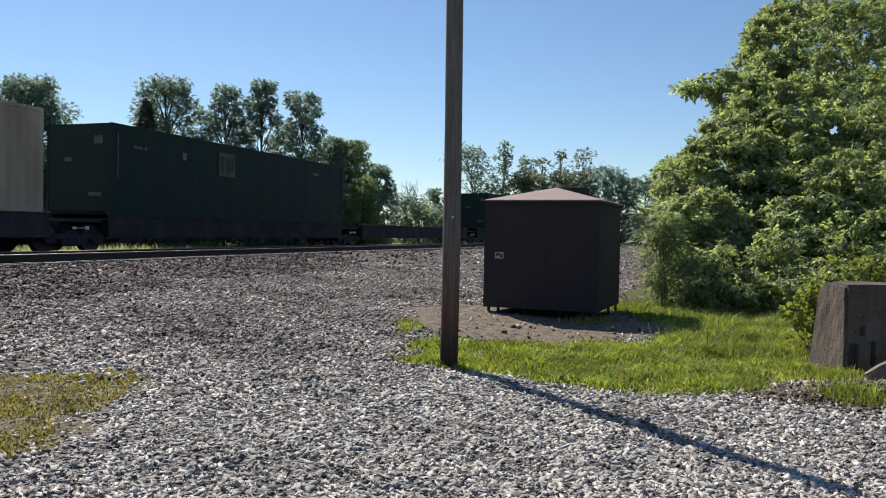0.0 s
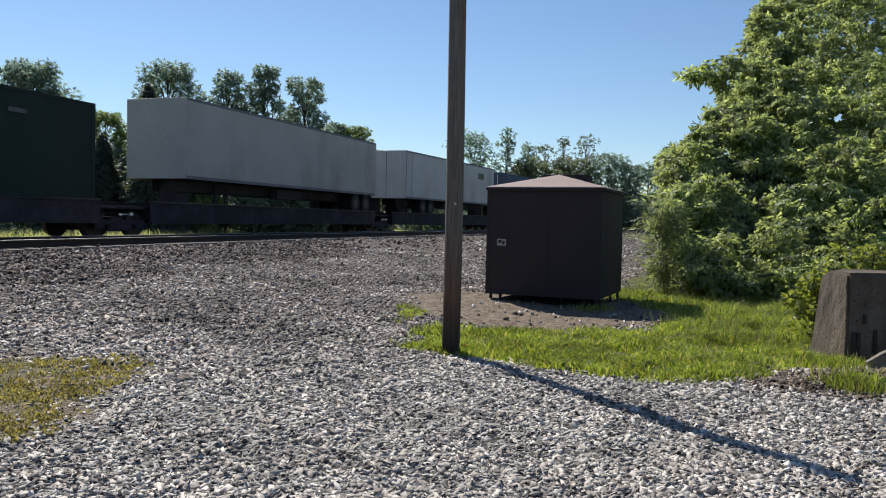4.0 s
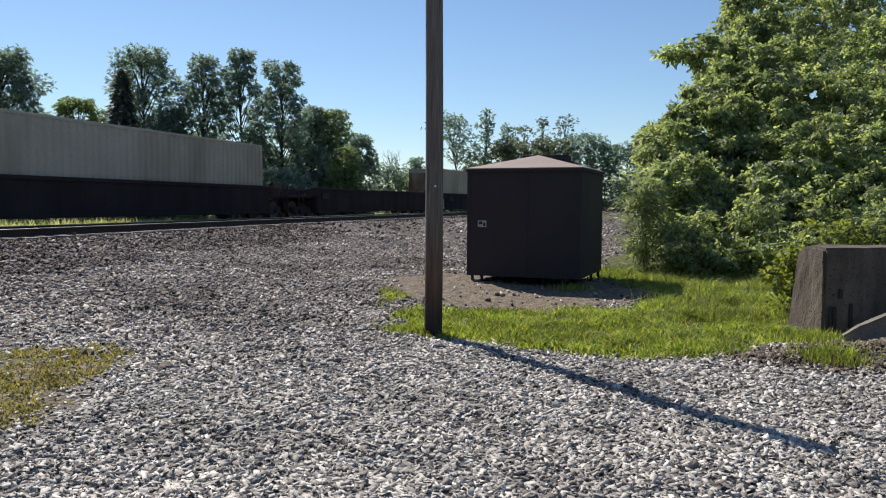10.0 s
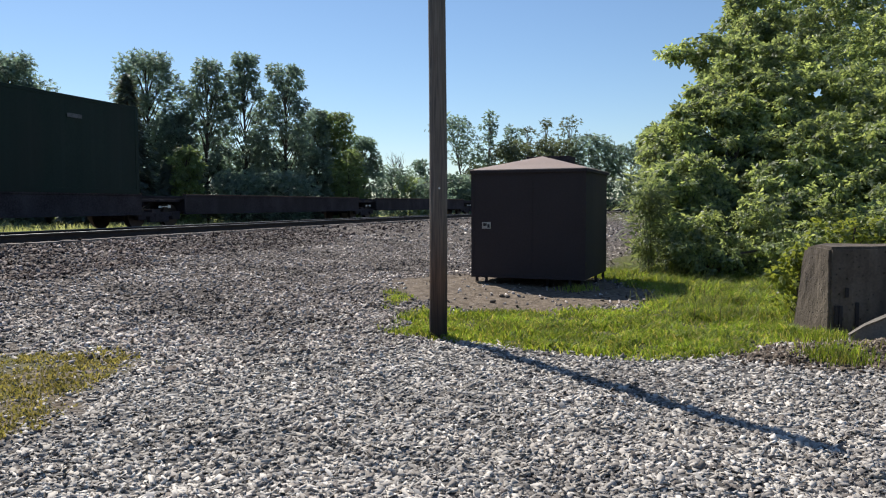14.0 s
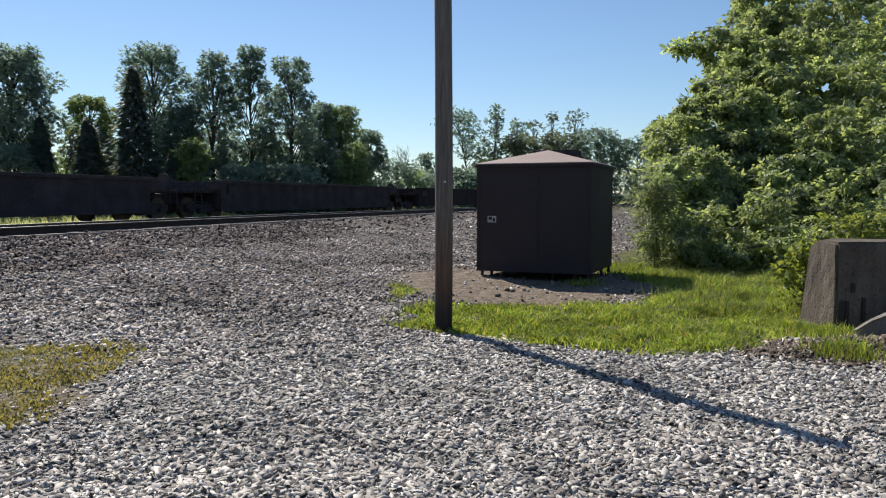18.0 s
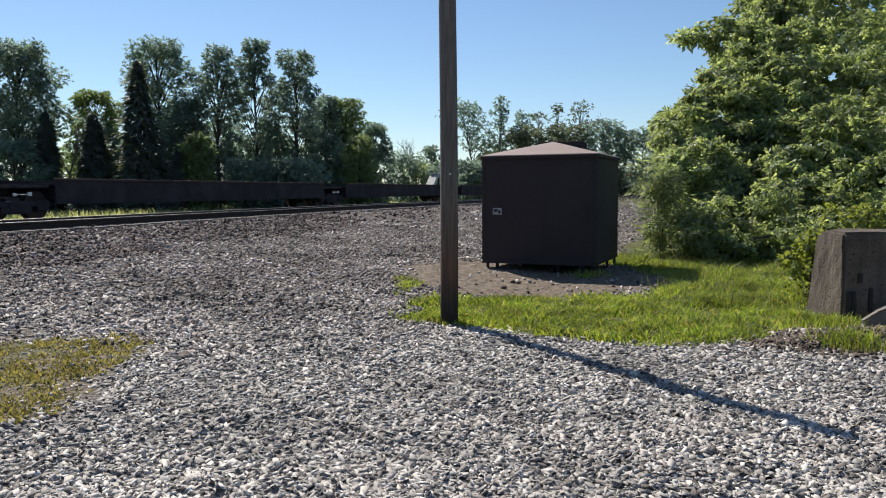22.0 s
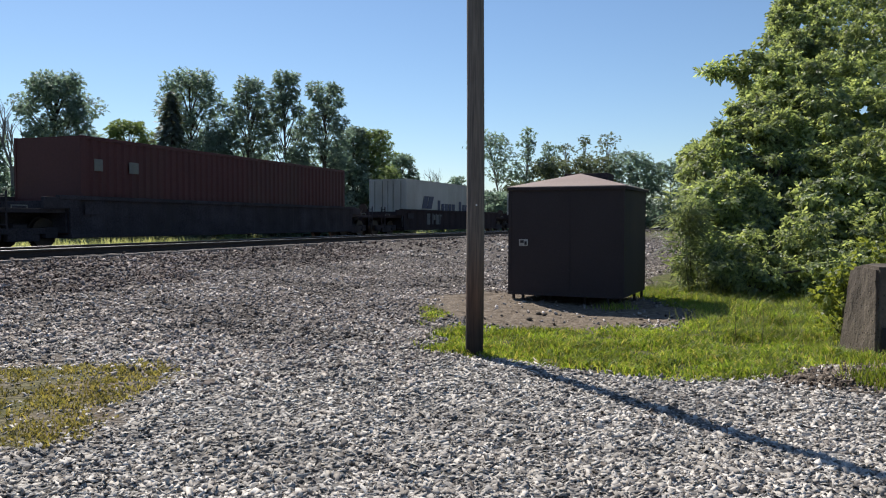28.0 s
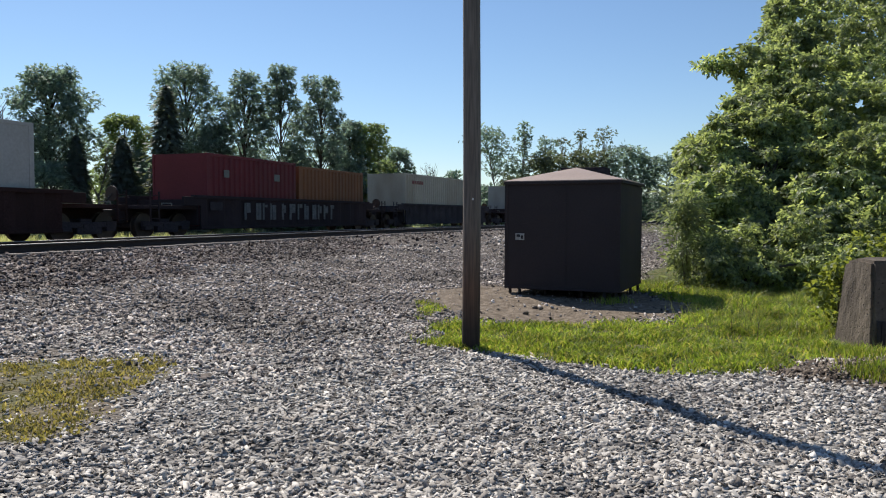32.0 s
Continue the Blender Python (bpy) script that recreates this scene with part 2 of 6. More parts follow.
def raw_mesh(name, verts, faces, material, smooth=False):
    """A mesh out of arrays: verts (n, 3), faces (m, k), all of one size k."""
    verts, faces = np.asarray(verts, np.float32), np.asarray(faces, np.int32)
    me = bpy.data.meshes.new(name)
    me.vertices.add(len(verts))
    me.vertices.foreach_set("co", verts.ravel())
    k = faces.shape[1]
    me.loops.add(faces.size)
    me.loops.foreach_set("vertex_index", faces.ravel())
    me.polygons.add(len(faces))
    me.polygons.foreach_set("loop_start", np.arange(0, faces.size, k, dtype=np.int32))
    if smooth:
        me.polygons.foreach_set("use_smooth", np.ones(len(faces), bool))
    me.update(calc_edges=True)
    me.validate()
    me.materials.append(material)
    return me


def thing(name, m, label, category, group=""):
    ob = new(name)
    ob.empty_display_size = 0.3
    ob.matrix_basis = m
    return tagged(ob, label, category, group)


# ---- the railway line in plan: a wide curve ----
TX, TY, TH, TK, RAIL_Z = -13.612, 18.984, radians(15.769), 0.002519, 0.835
S_A, S_B = -20.0, 150.0
SPEED = 27.19


def line(s):
    """Place and bearing of the track's centre line at s metres along it."""
    c = min(max(s, S_A), S_B)
    a = TH + TK * c
    x = TX + (math.cos(TH) - math.cos(a)) / TK + (s - c) * math.sin(a)
    y = TY + (math.sin(a) - math.sin(TH)) / TK + (s - c) * math.cos(a)
    return x, y, a


def on_line(s, z=RAIL_Z):
    x, y, a = line(s)
    return pose(x, y, z, 0, 0, 90 - math.degrees(a))


LINE_S = np.concatenate([np.arange(-1500, -20, 60), np.arange(-20, 150, 2.0), np.arange(150, 1500, 60)])
LINE_P = np.array([line(s) for s in LINE_S])


def off_line(x, y):
    """Signed distance from the track, positive on the near side."""
    x, y = np.asarray(x, float), np.asarray(y, float)
    cx, cy = TX + math.cos(TH) / TK, TY - math.sin(TH) / TK
    d = 1 / TK - np.hypot(x - cx, y - cy)
    for i, sign in ((S_A, -1), (S_B, 1)):
        px, py, a = line(i)
        along = (x - px) * math.sin(a) + (y - py) * math.cos(a)
        across = (x - px) * math.cos(a) - (y - py) * math.sin(a)
        d = np.where(along * sign > 0, across, d)
    return d


def height(x, y):
    d = off_line(x, y)
    return np.interp(d, [-70, -12, -6, -3.4, -1.9, 1.5, 2.2, 2.6, 5.5, 6.0, 7.5, 9.5, 12.5, 16, 60], [0.0, 0.05, 0.12, 0.25, 0.56, 0.59, 0.62, 0.75, 0.76, 0.71, 0.52, 0.32, 0.12, 0.0, 0.0])


def wobble(x, y, scale, seed=0.0):
    """Smooth random field, about -1 to 1, for arrays."""
    x, y = np.asarray(x, float) / scale, np.asarray(y, float) / scale
    r = np.zeros_like(x)
    for i, (fx, fy, p) in enumerate(((1.0, 0.3, 0.2), (-0.4, 1.1, 1.9), (1.9, -1.3, 4.1), (2.3, 2.1, 2.7), (-3.7, 1.7, 5.3), (4.1, 4.3, 0.7))):
        r += np.sin(x * fx * 2.2 + y * fy * 2.2 + p + seed * (i + 1)) / (1 + i * 0.35)
    return r / 2.4


def grass_zone(x, y):
    """How much grass grows at a place, 0 to 1: round the pole and shed, towards the shrubs, and past the track."""
    x, y = np.asarray(x, float), np.asarray(y, float)
    w = wobble(x, y, 1.3) * 0.28 + wobble(x, y, 0.4, 3) * 0.10
    front = y - np.interp(x, [-1.2, -0.7, 0.0, 0.6, 1.6, 2.8, 3.6, 4.4, 9.0], [10.2, 9.25, 8.75, 8.3, 7.95, 7.85, 8.5, 8.9, 8.9]) + w * 0.5
    left = x - np.interp(y, [8, 9.5, 10.5, 11.5, 14, 18, 24, 34, 60, 110], [-0.55, -0.8, -0.85, -0.72, 2.6, 3.3, 5.3, 10, 18, 34]) + w * 0.8
    pad = np.hypot((x - 1.1) / 2.6, (y - 14.3) / 2.9) - 1 + w * 0.3
    near = np.minimum(np.minimum(front / 0.35, left / 0.4), pad / 0.18)
    heap = np.hypot((x - 4.4) / 1.35, (y - 8.0) / 0.5) - 1 + w * 0.5
    near = np.minimum(near, np.maximum(heap / 0.25, 0.25))
    tuft = 0.75 - np.hypot((x + 0.85) / 0.4, (y - 12.4) / 2.2) + w * 1.4
    d = off_line(x, y)
    far = (-d - 3.3 + w * 1.5) / 1.2
    wide = (x - 13) / 4
    return np.clip(np.maximum.reduce([near, tuft, far, wide]), 0, 1)


def dirt_zone(x, y):
    """Bare trodden earth: the pad under the shed and the strip at one side of the gravel."""
    x, y = np.asarray(x, float), np.asarray(y, float)
    w = wobble(x, y, 1.1, 5) * 0.35 + wobble(x, y, 0.35, 2) * 0.12
    pad = (1 - np.hypot((x - 1.2) / 2.6, (y - 14.1) / 3.2) + w * 0.4) / 0.2
    strip = np.minimum(np.minimum((-2.7 - x + w * 0.5) / 0.4, (y - 4.7 + w * 0.4) / 0.3), np.minimum((8.0 - y + w) / 1.2, (x + 8 + w) / 0.5))
    heap = (1 - np.hypot((x - 4.5) / 1.6, (y - 7.9) / 0.75) + w * 0.6) / 0.3
    return np.clip(np.maximum.reduce([pad, strip, heap]), 0, 1)


def weed_zone(x, y):
    x, y = np.asarray(x, float), np.asarray(y, float)
    w = wobble(x, y, 0.9, 7) * 0.5 + wobble(x, y, 0.3, 4) * 0.25
    near_edge = np.interp(y, [4.6, 5.0, 6.0, 6.9, 8.2], [-3.3, -2.75, -2.85, -2.75, -3.1])
    strip = np.minimum(np.minimum((near_edge - x + w * 0.35) / 0.25, (np.interp(x, [-6, -4.4, -3.6, -2.6], [6.9, 7.2, 8.0, 8.1]) - y + w * 0.6) / 0.4), (y - 4.8 + w * 0.3) / 0.2)
    return np.clip(strip, 0, 1)


def mound(x, y):
    """The low bank of dug earth and stone before the block."""
    return 0.11 * np.exp(-(np.maximum(4.9 - x, 0) / 1.0) ** 2 - ((y - 8.15) / 0.42) ** 2) * (1 + 0.25 * wobble(x, y, 0.4, 6))


# ---- ground: one sheet to the horizon ----
def ground_material():
    m = bpy.data.materials.new("ground")
    n, l = links(m)
    b = n["Principled BSDF"]
    at = n.new("ShaderNodeAttribute")
    at.attribute_name = "soil"
    sep = n.new("ShaderNodeSeparateColor")
    l.new(at.outputs["Color"], sep.inputs[0])
    tc = n.new("ShaderNodeTexCoord")

    def noise_tex(scale, detail=6):
        x = n.new("ShaderNodeTexNoise")
        x.inputs["Scale"].default_value, x.inputs["Detail"].default_value = scale, detail
        l.new(tc.outputs["Object"], x.inputs["Vector"])
        return x

    def ramp(src, stops):
        r = n.new("ShaderNodeValToRGB")
        r.color_ramp.elements[0].position, r.color_ramp.elements[0].color = stops[0][0], (*stops[0][1], 1)
        r.color_ramp.elements[1].position, r.color_ramp.elements[1].color = stops[-1][0], (*stops[-1][1], 1)
        for p, c in stops[1:-1]:
            r.color_ramp.elements.new(p).color = (*c, 1)
        l.new(src, r.inputs["Fac"])
        return r.outputs["Color"]

    def mix(f, a, c):
        x = n.new("ShaderNodeMix")
        x.data_type = "RGBA"
        l.new(f, x.inputs["Factor"])
        l.new(a, x.inputs["A"])
        l.new(c, x.inputs["B"])
        return x.outputs["Result"]

    vor = n.new("ShaderNodeTexVoronoi")
    vor.inputs["Scale"].default_value = 20
    l.new(tc.outputs["Object"], vor.inputs["Vector"])
    hue = n.new("ShaderNodeSeparateColor")
    l.new(vor.outputs["Color"], hue.inputs[0])
    pale = ramp(hue.outputs[0], [(0, (0.06, 0.055, 0.05)), (0.5, (0.15, 0.14, 0.13)), (1, (0.34, 0.32, 0.30))])
    brown = ramp(hue.outputs[0], [(0, (0.03, 0.024, 0.021)), (0.5, (0.085, 0.069, 0.061)), (1, (0.27, 0.235, 0.21))])
    grit = mix(sep.outputs[2], pale, brown)
    earth = ramp(noise_tex(9, 8).outputs["Fac"], [(0.3, (0.105, 0.080, 0.058)), (0.5, (0.180, 0.140, 0.103)), (0.7, (0.28, 0.226, 0.172))])
    turf = ramp(noise_tex(6, 8).outputs["Fac"], [(0.3, (0.060, 0.068, 0.024)), (0.52, (0.105, 0.115, 0.036)), (0.72, (0.20, 0.165, 0.085))])
    col = mix(sep.outputs[1], grit, earth)
    col = mix(sep.outputs[0], col, turf)
    l.new(col, b.inputs["Base Color"])
    b.inputs["Roughness"].default_value = 0.95
    b.inputs["Specular IOR Level"].default_value = 0.15
    bump = n.new("ShaderNodeBump")
    bump.inputs["Strength"].default_value, bump.inputs["Distance"].default_value = 0.9, 0.03
    l.new(vor.outputs["Distance"], bump.inputs["Height"])
    bump.invert = True
    l.new(bump.outputs["Normal"], b.inputs["Normal"])
    return m


def build_ground():
    def axis(lo, hi, step):
        near = np.arange(lo, hi + step / 2, step)
        grow = np.cumsum(step * 1.32 ** np.arange(1, 33))
        grow = grow[grow < 3200]
        return np.concatenate([lo - grow[::-1], near, hi + grow])

    xs, ys = axis(-16, 12, 0.16), axis(2, 34, 0.16)
    X, Y = np.meshgrid(xs, ys)
    Z = height(X, Y) + mound(X, Y)
    inner = (np.abs(X + 2) < 16) & (np.abs(Y - 17) < 18)
    Z = Z + np.where(inner, 0.022 * wobble(X, Y, 0.8) + 0.012 * wobble(X, Y, 0.27, 2), 0)
    nx, ny = len(xs), len(ys)
    i = (np.arange(ny - 1)[:, None] * nx + np.arange(nx - 1)[None]).ravel()
    me = raw_mesh("ground", np.stack([X, Y, Z], -1).reshape(-1, 3), np.stack([i, i + 1, i + nx + 1, i + nx], -1), ground_material(), True)
    col = me.color_attributes.new("soil", "FLOAT_COLOR", "POINT")
    d = off_line(X, Y)
    brown = np.clip((Y - np.interp(X, [-5, -3, -1.2, 0.5, 3], [6.8, 7.2, 8.0, 9.0, 9.2]) + wobble(X, Y, 2.0) * 1.2) / 3.0, 0, 1)
    soil = np.stack([np.maximum(grass_zone(X, Y), np.clip(0.4 + 0.5 * wobble(X, Y, 0.5, 4), 0, 0.8) * weed_zone(X, Y)), dirt_zone(X, Y), brown, np.ones_like(X)], -1)
    col.data.foreach_set("color", soil.reshape(-1).astype(np.float32))
    tagged(new("ground", me), "grey crushed-stone yard rising to the railway, with worn grassy ground", "ground", kind="structure")


build_ground()


def z_at(x, y):
    return mound(x, y) + height(x, y) + 0.022 * wobble(x, y, 0.8) + 0.012 * wobble(x, y, 0.27, 2)


def scatter_stones(name, x, y, size, material, seed, thick=(0.18, 0.46), tilt=0.40):
    """Crushed stones as jittered blocks, one mesh."""
    rng = np.random.default_rng(seed)
    n = len(x)
    base = np.array([[a, b, c] for a in (-1, 1) for b in (-1, 1) for c in (-1, 1)], float) * 0.5
    v = base[None] * (1 + rng.uniform(-0.65, 0.45, (n, 8, 3)))
    v *= (size[:, None] * np.stack([rng.uniform(0.95, 2.2, n), rng.uniform(0.6, 1.15, n), rng.uniform(*thick, n)], -1))[:, None]
    a, b, c = rng.uniform(0, 6.28, n), rng.normal(0, tilt, n), rng.normal(0, tilt, n)
    ca, sa, cb, sb, cc, sc = np.cos(a), np.sin(a), np.cos(b), np.sin(b), np.cos(c), np.sin(c)
    y1, z1 = v[..., 1] * cb[:, None] - v[..., 2] * sb[:, None], v[..., 1] * sb[:, None] + v[..., 2] * cb[:, None]
    x1, z2 = v[..., 0] * cc[:, None] + z1 * sc[:, None], -v[..., 0] * sc[:, None] + z1 * cc[:, None]
    px = x1 * ca[:, None] - y1 * sa[:, None] + x[:, None]
    py = x1 * sa[:, None] + y1 * ca[:, None] + y[:, None]
    pz = z2 + (z_at(x, y) + size * 0.12)[:, None]
    quads = np.array([[0, 1, 3, 2], [4, 6, 7, 5], [0, 4, 5, 1], [2, 3, 7, 6], [1, 5, 7, 3]])
    faces = (np.arange(n)[:, None, None] * 8 + quads[None]).reshape(-1, 4)
    return new(name, raw_mesh(name, np.stack([px, py, pz], -1).reshape(-1, 3), faces, material))


def fresh_edge(x, y):
    """Where the spread of fresh pale stone ends, uneven and nearer on one side."""
    return np.interp(x, [-5, -3, -1.2, 0.5, 3], [7.0, 7.5, 8.3, 9.2, 9.4]) + 0.8 * wobble(x, y * 2.2, 2.0, 1)


def build_stones():
    rng = np.random.default_rng(4)
    # pale fresh stone nearest the viewer
    n = 116000
    y = 2.4 + 10.0 * rng.random(n) ** 1.2
    x = rng.uniform(-1, 1, n) * (y * 0.64 + 0.5) * (1 + 0.45 * rng.random(n) ** 4)
    keep = (rng.random(n) < (y - 2.3) / 1.2) & (rng.random(n) > grass_zone(x, y) * 1.1) & (rng.random(n) > np.maximum(dirt_zone(x, y) * np.where(x < -2, 0.75, 0.96), 0.95 * weed_zone(x, y))) & (rng.random(n) > (y - fresh_edge(x, y)) / 4.5)
    x, y = x[keep], y[keep]
    s = 0.012 + 0.028 * rng.random(len(x)) ** 1.5
    tagged(scatter_stones("gravel", x, y, s, M["stone"], 5), "loose pale grey crushed limestone covering the yard", "gravel", kind="stuff")
    # older, browner stone further back and up the bank
    n = 62000
    y = 6.6 + 21.4 * rng.random(n) ** 1.1
    x = rng.uniform(-1, 1, n) * (y * 0.66 + 0.8) - 1
    d = off_line(x, y)
    keep = (d > -3.4) & ((d < 2.6) | (d > 5.5) | (rng.random(n) < 0.45)) & (rng.random(n) > grass_zone(x, y) * 1.1) & (rng.random(n) > dirt_zone(x, y) * 0.95) & (rng.random(n) < (y - fresh_edge(x, y) + 1.2) / 3.0)
    s = rng.uniform(0.020, 0.050, n) + 0.022 * np.clip((9 - d) / 4, 0, 1)
    # and along the line into the distance
    k = 18000
    along, off = 8 + 105 * rng.random(k) ** 1.2, 34 * rng.random(k) ** 2.2 - 3.2
    P = np.array([line(t) for t in along])
    x2, y2 = P[:, 0] + off * np.cos(P[:, 2]), P[:, 1] - off * np.sin(P[:, 2])
    keep2 = (y2 > 26) & (x2 > -14)
    x, y = np.concatenate([x[keep], x2[keep2]]), np.concatenate([y[keep], y2[keep2]])
    s = np.concatenate([s[keep], rng.uniform(0.05, 0.11, k)[keep2]])
    rusty = off_line(x, y) + 0.9 * wobble(x, y, 2.5, 3) < np.interp(x, [-12, -4, 4], [9.6, 8.2, 6.8])
    tagged(scatter_stones("ballast", x[~rusty], y[~rusty], s[~rusty], M["ballast"], 6, (0.35, 0.95), 0.55), "brownish weathered crushed stone on the bank", "ballast", kind="stuff")
    tagged(scatter_stones("track_ballast", x[rusty], y[rusty], s[rusty], M["rusty_ballast"], 8, (0.4, 1.0), 0.6), "dark rust-stained ballast along the tracks", "ballast", kind="stuff")

    # earthy rubble heaped in front of the block
    n = 6500
    x, y = rng.normal(4.7, 0.9, n), rng.normal(8.05, 0.36, n)
    keep = (x > 2.9) & (y < 9.2) & (y > 7.2) & (rng.random(n) > 0.75 * (np.hypot((x - 4.0) / 0.35, (y - 7.9) / 0.5) < 1)) & ~((x > 4.3) & (y > 8.5))
    x, y = x[keep], y[keep]
    tagged(scatter_stones("rubble", x, y, rng.uniform(0.015, 0.042, len(x)), M["earth_stone"], 7, (0.4, 0.9), 0.6), "brown broken stone heaped at the foot of the block", "rubble", kind="stuff")


build_stones()


def blades(name, x, y, z, h, w, material, seed, bend=0.5):
    """Grass blades: a bent strip of two faces each."""
    rng = np.random.default_rng(seed)
    n = len(x)
    a = rng.uniform(0, 6.28, n)
    b = rng.uniform(0, 6.28, n)
    sx, sy = np.cos(a) * w / 2, np.sin(a) * w / 2
    l1, l2 = rng.uniform(0.05, 0.3, n) * h * bend, rng.uniform(0.4, 1.0, n) * h * bend
    cx, cy = np.cos(b), np.sin(b)
    p = np.stack([np.stack([x - sx, y - sy, z - 0.01], -1), np.stack([x + sx, y + sy, z - 0.01], -1),
                  np.stack([x + cx * l1 + sx * 0.8, y + cy * l1 + sy * 0.8, z + h * 0.55], -1), np.stack([x + cx * l1 - sx * 0.8, y + cy * l1 - sy * 0.8, z + h * 0.55], -1),
                  np.stack([x + cx * l2, y + cy * l2, z + h * rng.uniform(0.85, 1.0, n)], -1)], 1)
    i = np.arange(n)[:, None] * 5
    f = np.concatenate([i + np.array([[0, 1, 2]]), i + np.array([[0, 2, 3]]), i + np.array([[3, 2, 4]])])
    return new(name, raw_mesh(name, p.reshape(-1, 3), f, material))


def build_grass():
    rng = np.random.default_rng(9)
    n = 300000
    y = 7.3 + 11.0 * rng.random(n) ** 1.5
    x = rng.uniform(-1.6, 7.6, n)
    g = grass_zone(x, y) * (off_line(x, y) > 3)
    clump = np.clip(0.62 + 0.55 * wobble(x, y, 0.5, 2) + 0.35 * wobble(x, y, 0.17, 6), 0.10, 1)
    keep = (rng.random(n) < g * clump) & ~((x > 4.35) & (x < 6.8) & (y > 9.2) & (y < 10.1))
    x, y = x[keep], y[keep]
    tall = np.clip((x - 3.2) / 1.4, 0, 1) * np.clip((y - 9.6) / 2, 0, 1)
    h = rng.uniform(0.02, 0.105, len(x)) * (0.95 + 0.55 * wobble(x, y, 0.6)) * (1 + 1.1 * tall * rng.random(len(x)))
    h = np.maximum(h, 0.02)
    tagged(blades("grass", x, y, z_at(x, y), h, rng.uniform(0.009, 0.022, len(x)), M["grass"], 10, 1.15), "short bright green grass round pole and shed", "grass", kind="stuff")
    # taller weeds along the edge, round the pole's foot and by the block
    n = 2000
    c = rng.integers(0, 9, n)
    cx = np.array([4.40, 4.25, 4.05, 3.95, 4.2, 0.35, 2.45, 4.3, 4.0])[c]
    cy = np.array([9.15, 8.95, 7.95, 7.65, 8.7, 9.1, 14.3, 10.6, 7.8])[c]
    x, y = rng.normal(cx, 0.18), rng.normal(cy, 0.12)
    tagged(blades("tall_weeds", x, y, z_at(x, y), rng.uniform(0.04, 0.17, n) * np.where(c == 5, 0.7, 1), rng.uniform(0.007, 0.014, n), M["grass"], 13, 0.6), "taller green and yellow weeds by block and pole", "weeds", kind="stuff")
    n = 60000
    y, x = rng.uniform(4.2, 9.5, n), rng.uniform(-6.5, -1.8, n)
    keep = rng.random(n) < weed_zone(x, y) * np.clip(0.50 + 0.55 * wobble(x, y, 0.45, 8) + 0.4 * wobble(x, y, 0.15, 3), 0.03, 1)
    x, y = x[keep], y[keep]
    tagged(blades("weeds", x, y, z_at(x, y), rng.uniform(0.012, 0.048, len(x)), rng.uniform(0.010, 0.022, len(x)), M["dry_grass"], 11, 1.3), "low yellowish weeds on bare earth beside the gravel", "weeds", kind="stuff")
    # fine hazy grass standing higher towards the shrubs
    n = 16000
    x, y = rng.uniform(2.9, 6.6, n), rng.uniform(10.4, 19.5, n)
    keep = (rng.random(n) < np.clip(0.5 + 0.8 * wobble(x, y, 0.7, 5), 0.05, 1)) & (x / y > 0.205) & (np.hypot((x - 2.9) / 1.3, (y - 14.4) / 1.9) > 1) & (rng.random(n) < np.clip((x - 2.6) / 1.6, 0, 1))
    x, y = x[keep], y[keep]
    tagged(blades("tall_grass", x, y, z_at(x, y), rng.uniform(0.06, 0.28, len(x)) * (0.9 + 0.5 * wobble(x, y, 0.9, 3)), rng.uniform(0.004, 0.008, len(x)), M["fine_grass"], 14, 0.9), "fine pale seeding grass standing before the shrubs", "grass", kind="stuff")
    n = 16
    x, y = rng.normal(4.1, 0.35, n), rng.normal(11.6, 0.7, n)
    tagged(blades("dry_stalks", x, y, z_at(x, y), rng.uniform(0.25, 0.62, n), rng.uniform(0.006, 0.011, n), M["stalk"], 15, 0.45), "thin brown dead stalks standing in the grass", "stalks", kind="stuff")
    n = 44000
    s = -16 + 134 * rng.random(n) ** 1.6
    d = 3.2 + 14 * rng.random(n) ** 1.4
    P = np.array([line(t) for t in s])
    x, y = P[:, 0] - d * np.cos(P[:, 2]), P[:, 1] + d * np.sin(P[:, 2])
    h = rng.uniform(0.22, 0.60, n) * np.clip((d - 2.4) / 3, 0.3, 1.4)
    tagged(blades("meadow", x, y, height(x, y), h, rng.uniform(0.03, 0.07, n), M["meadow"], 12), "tall sunlit yellow-green grass beyond the track", "grass", kind="stuff")


build_grass()


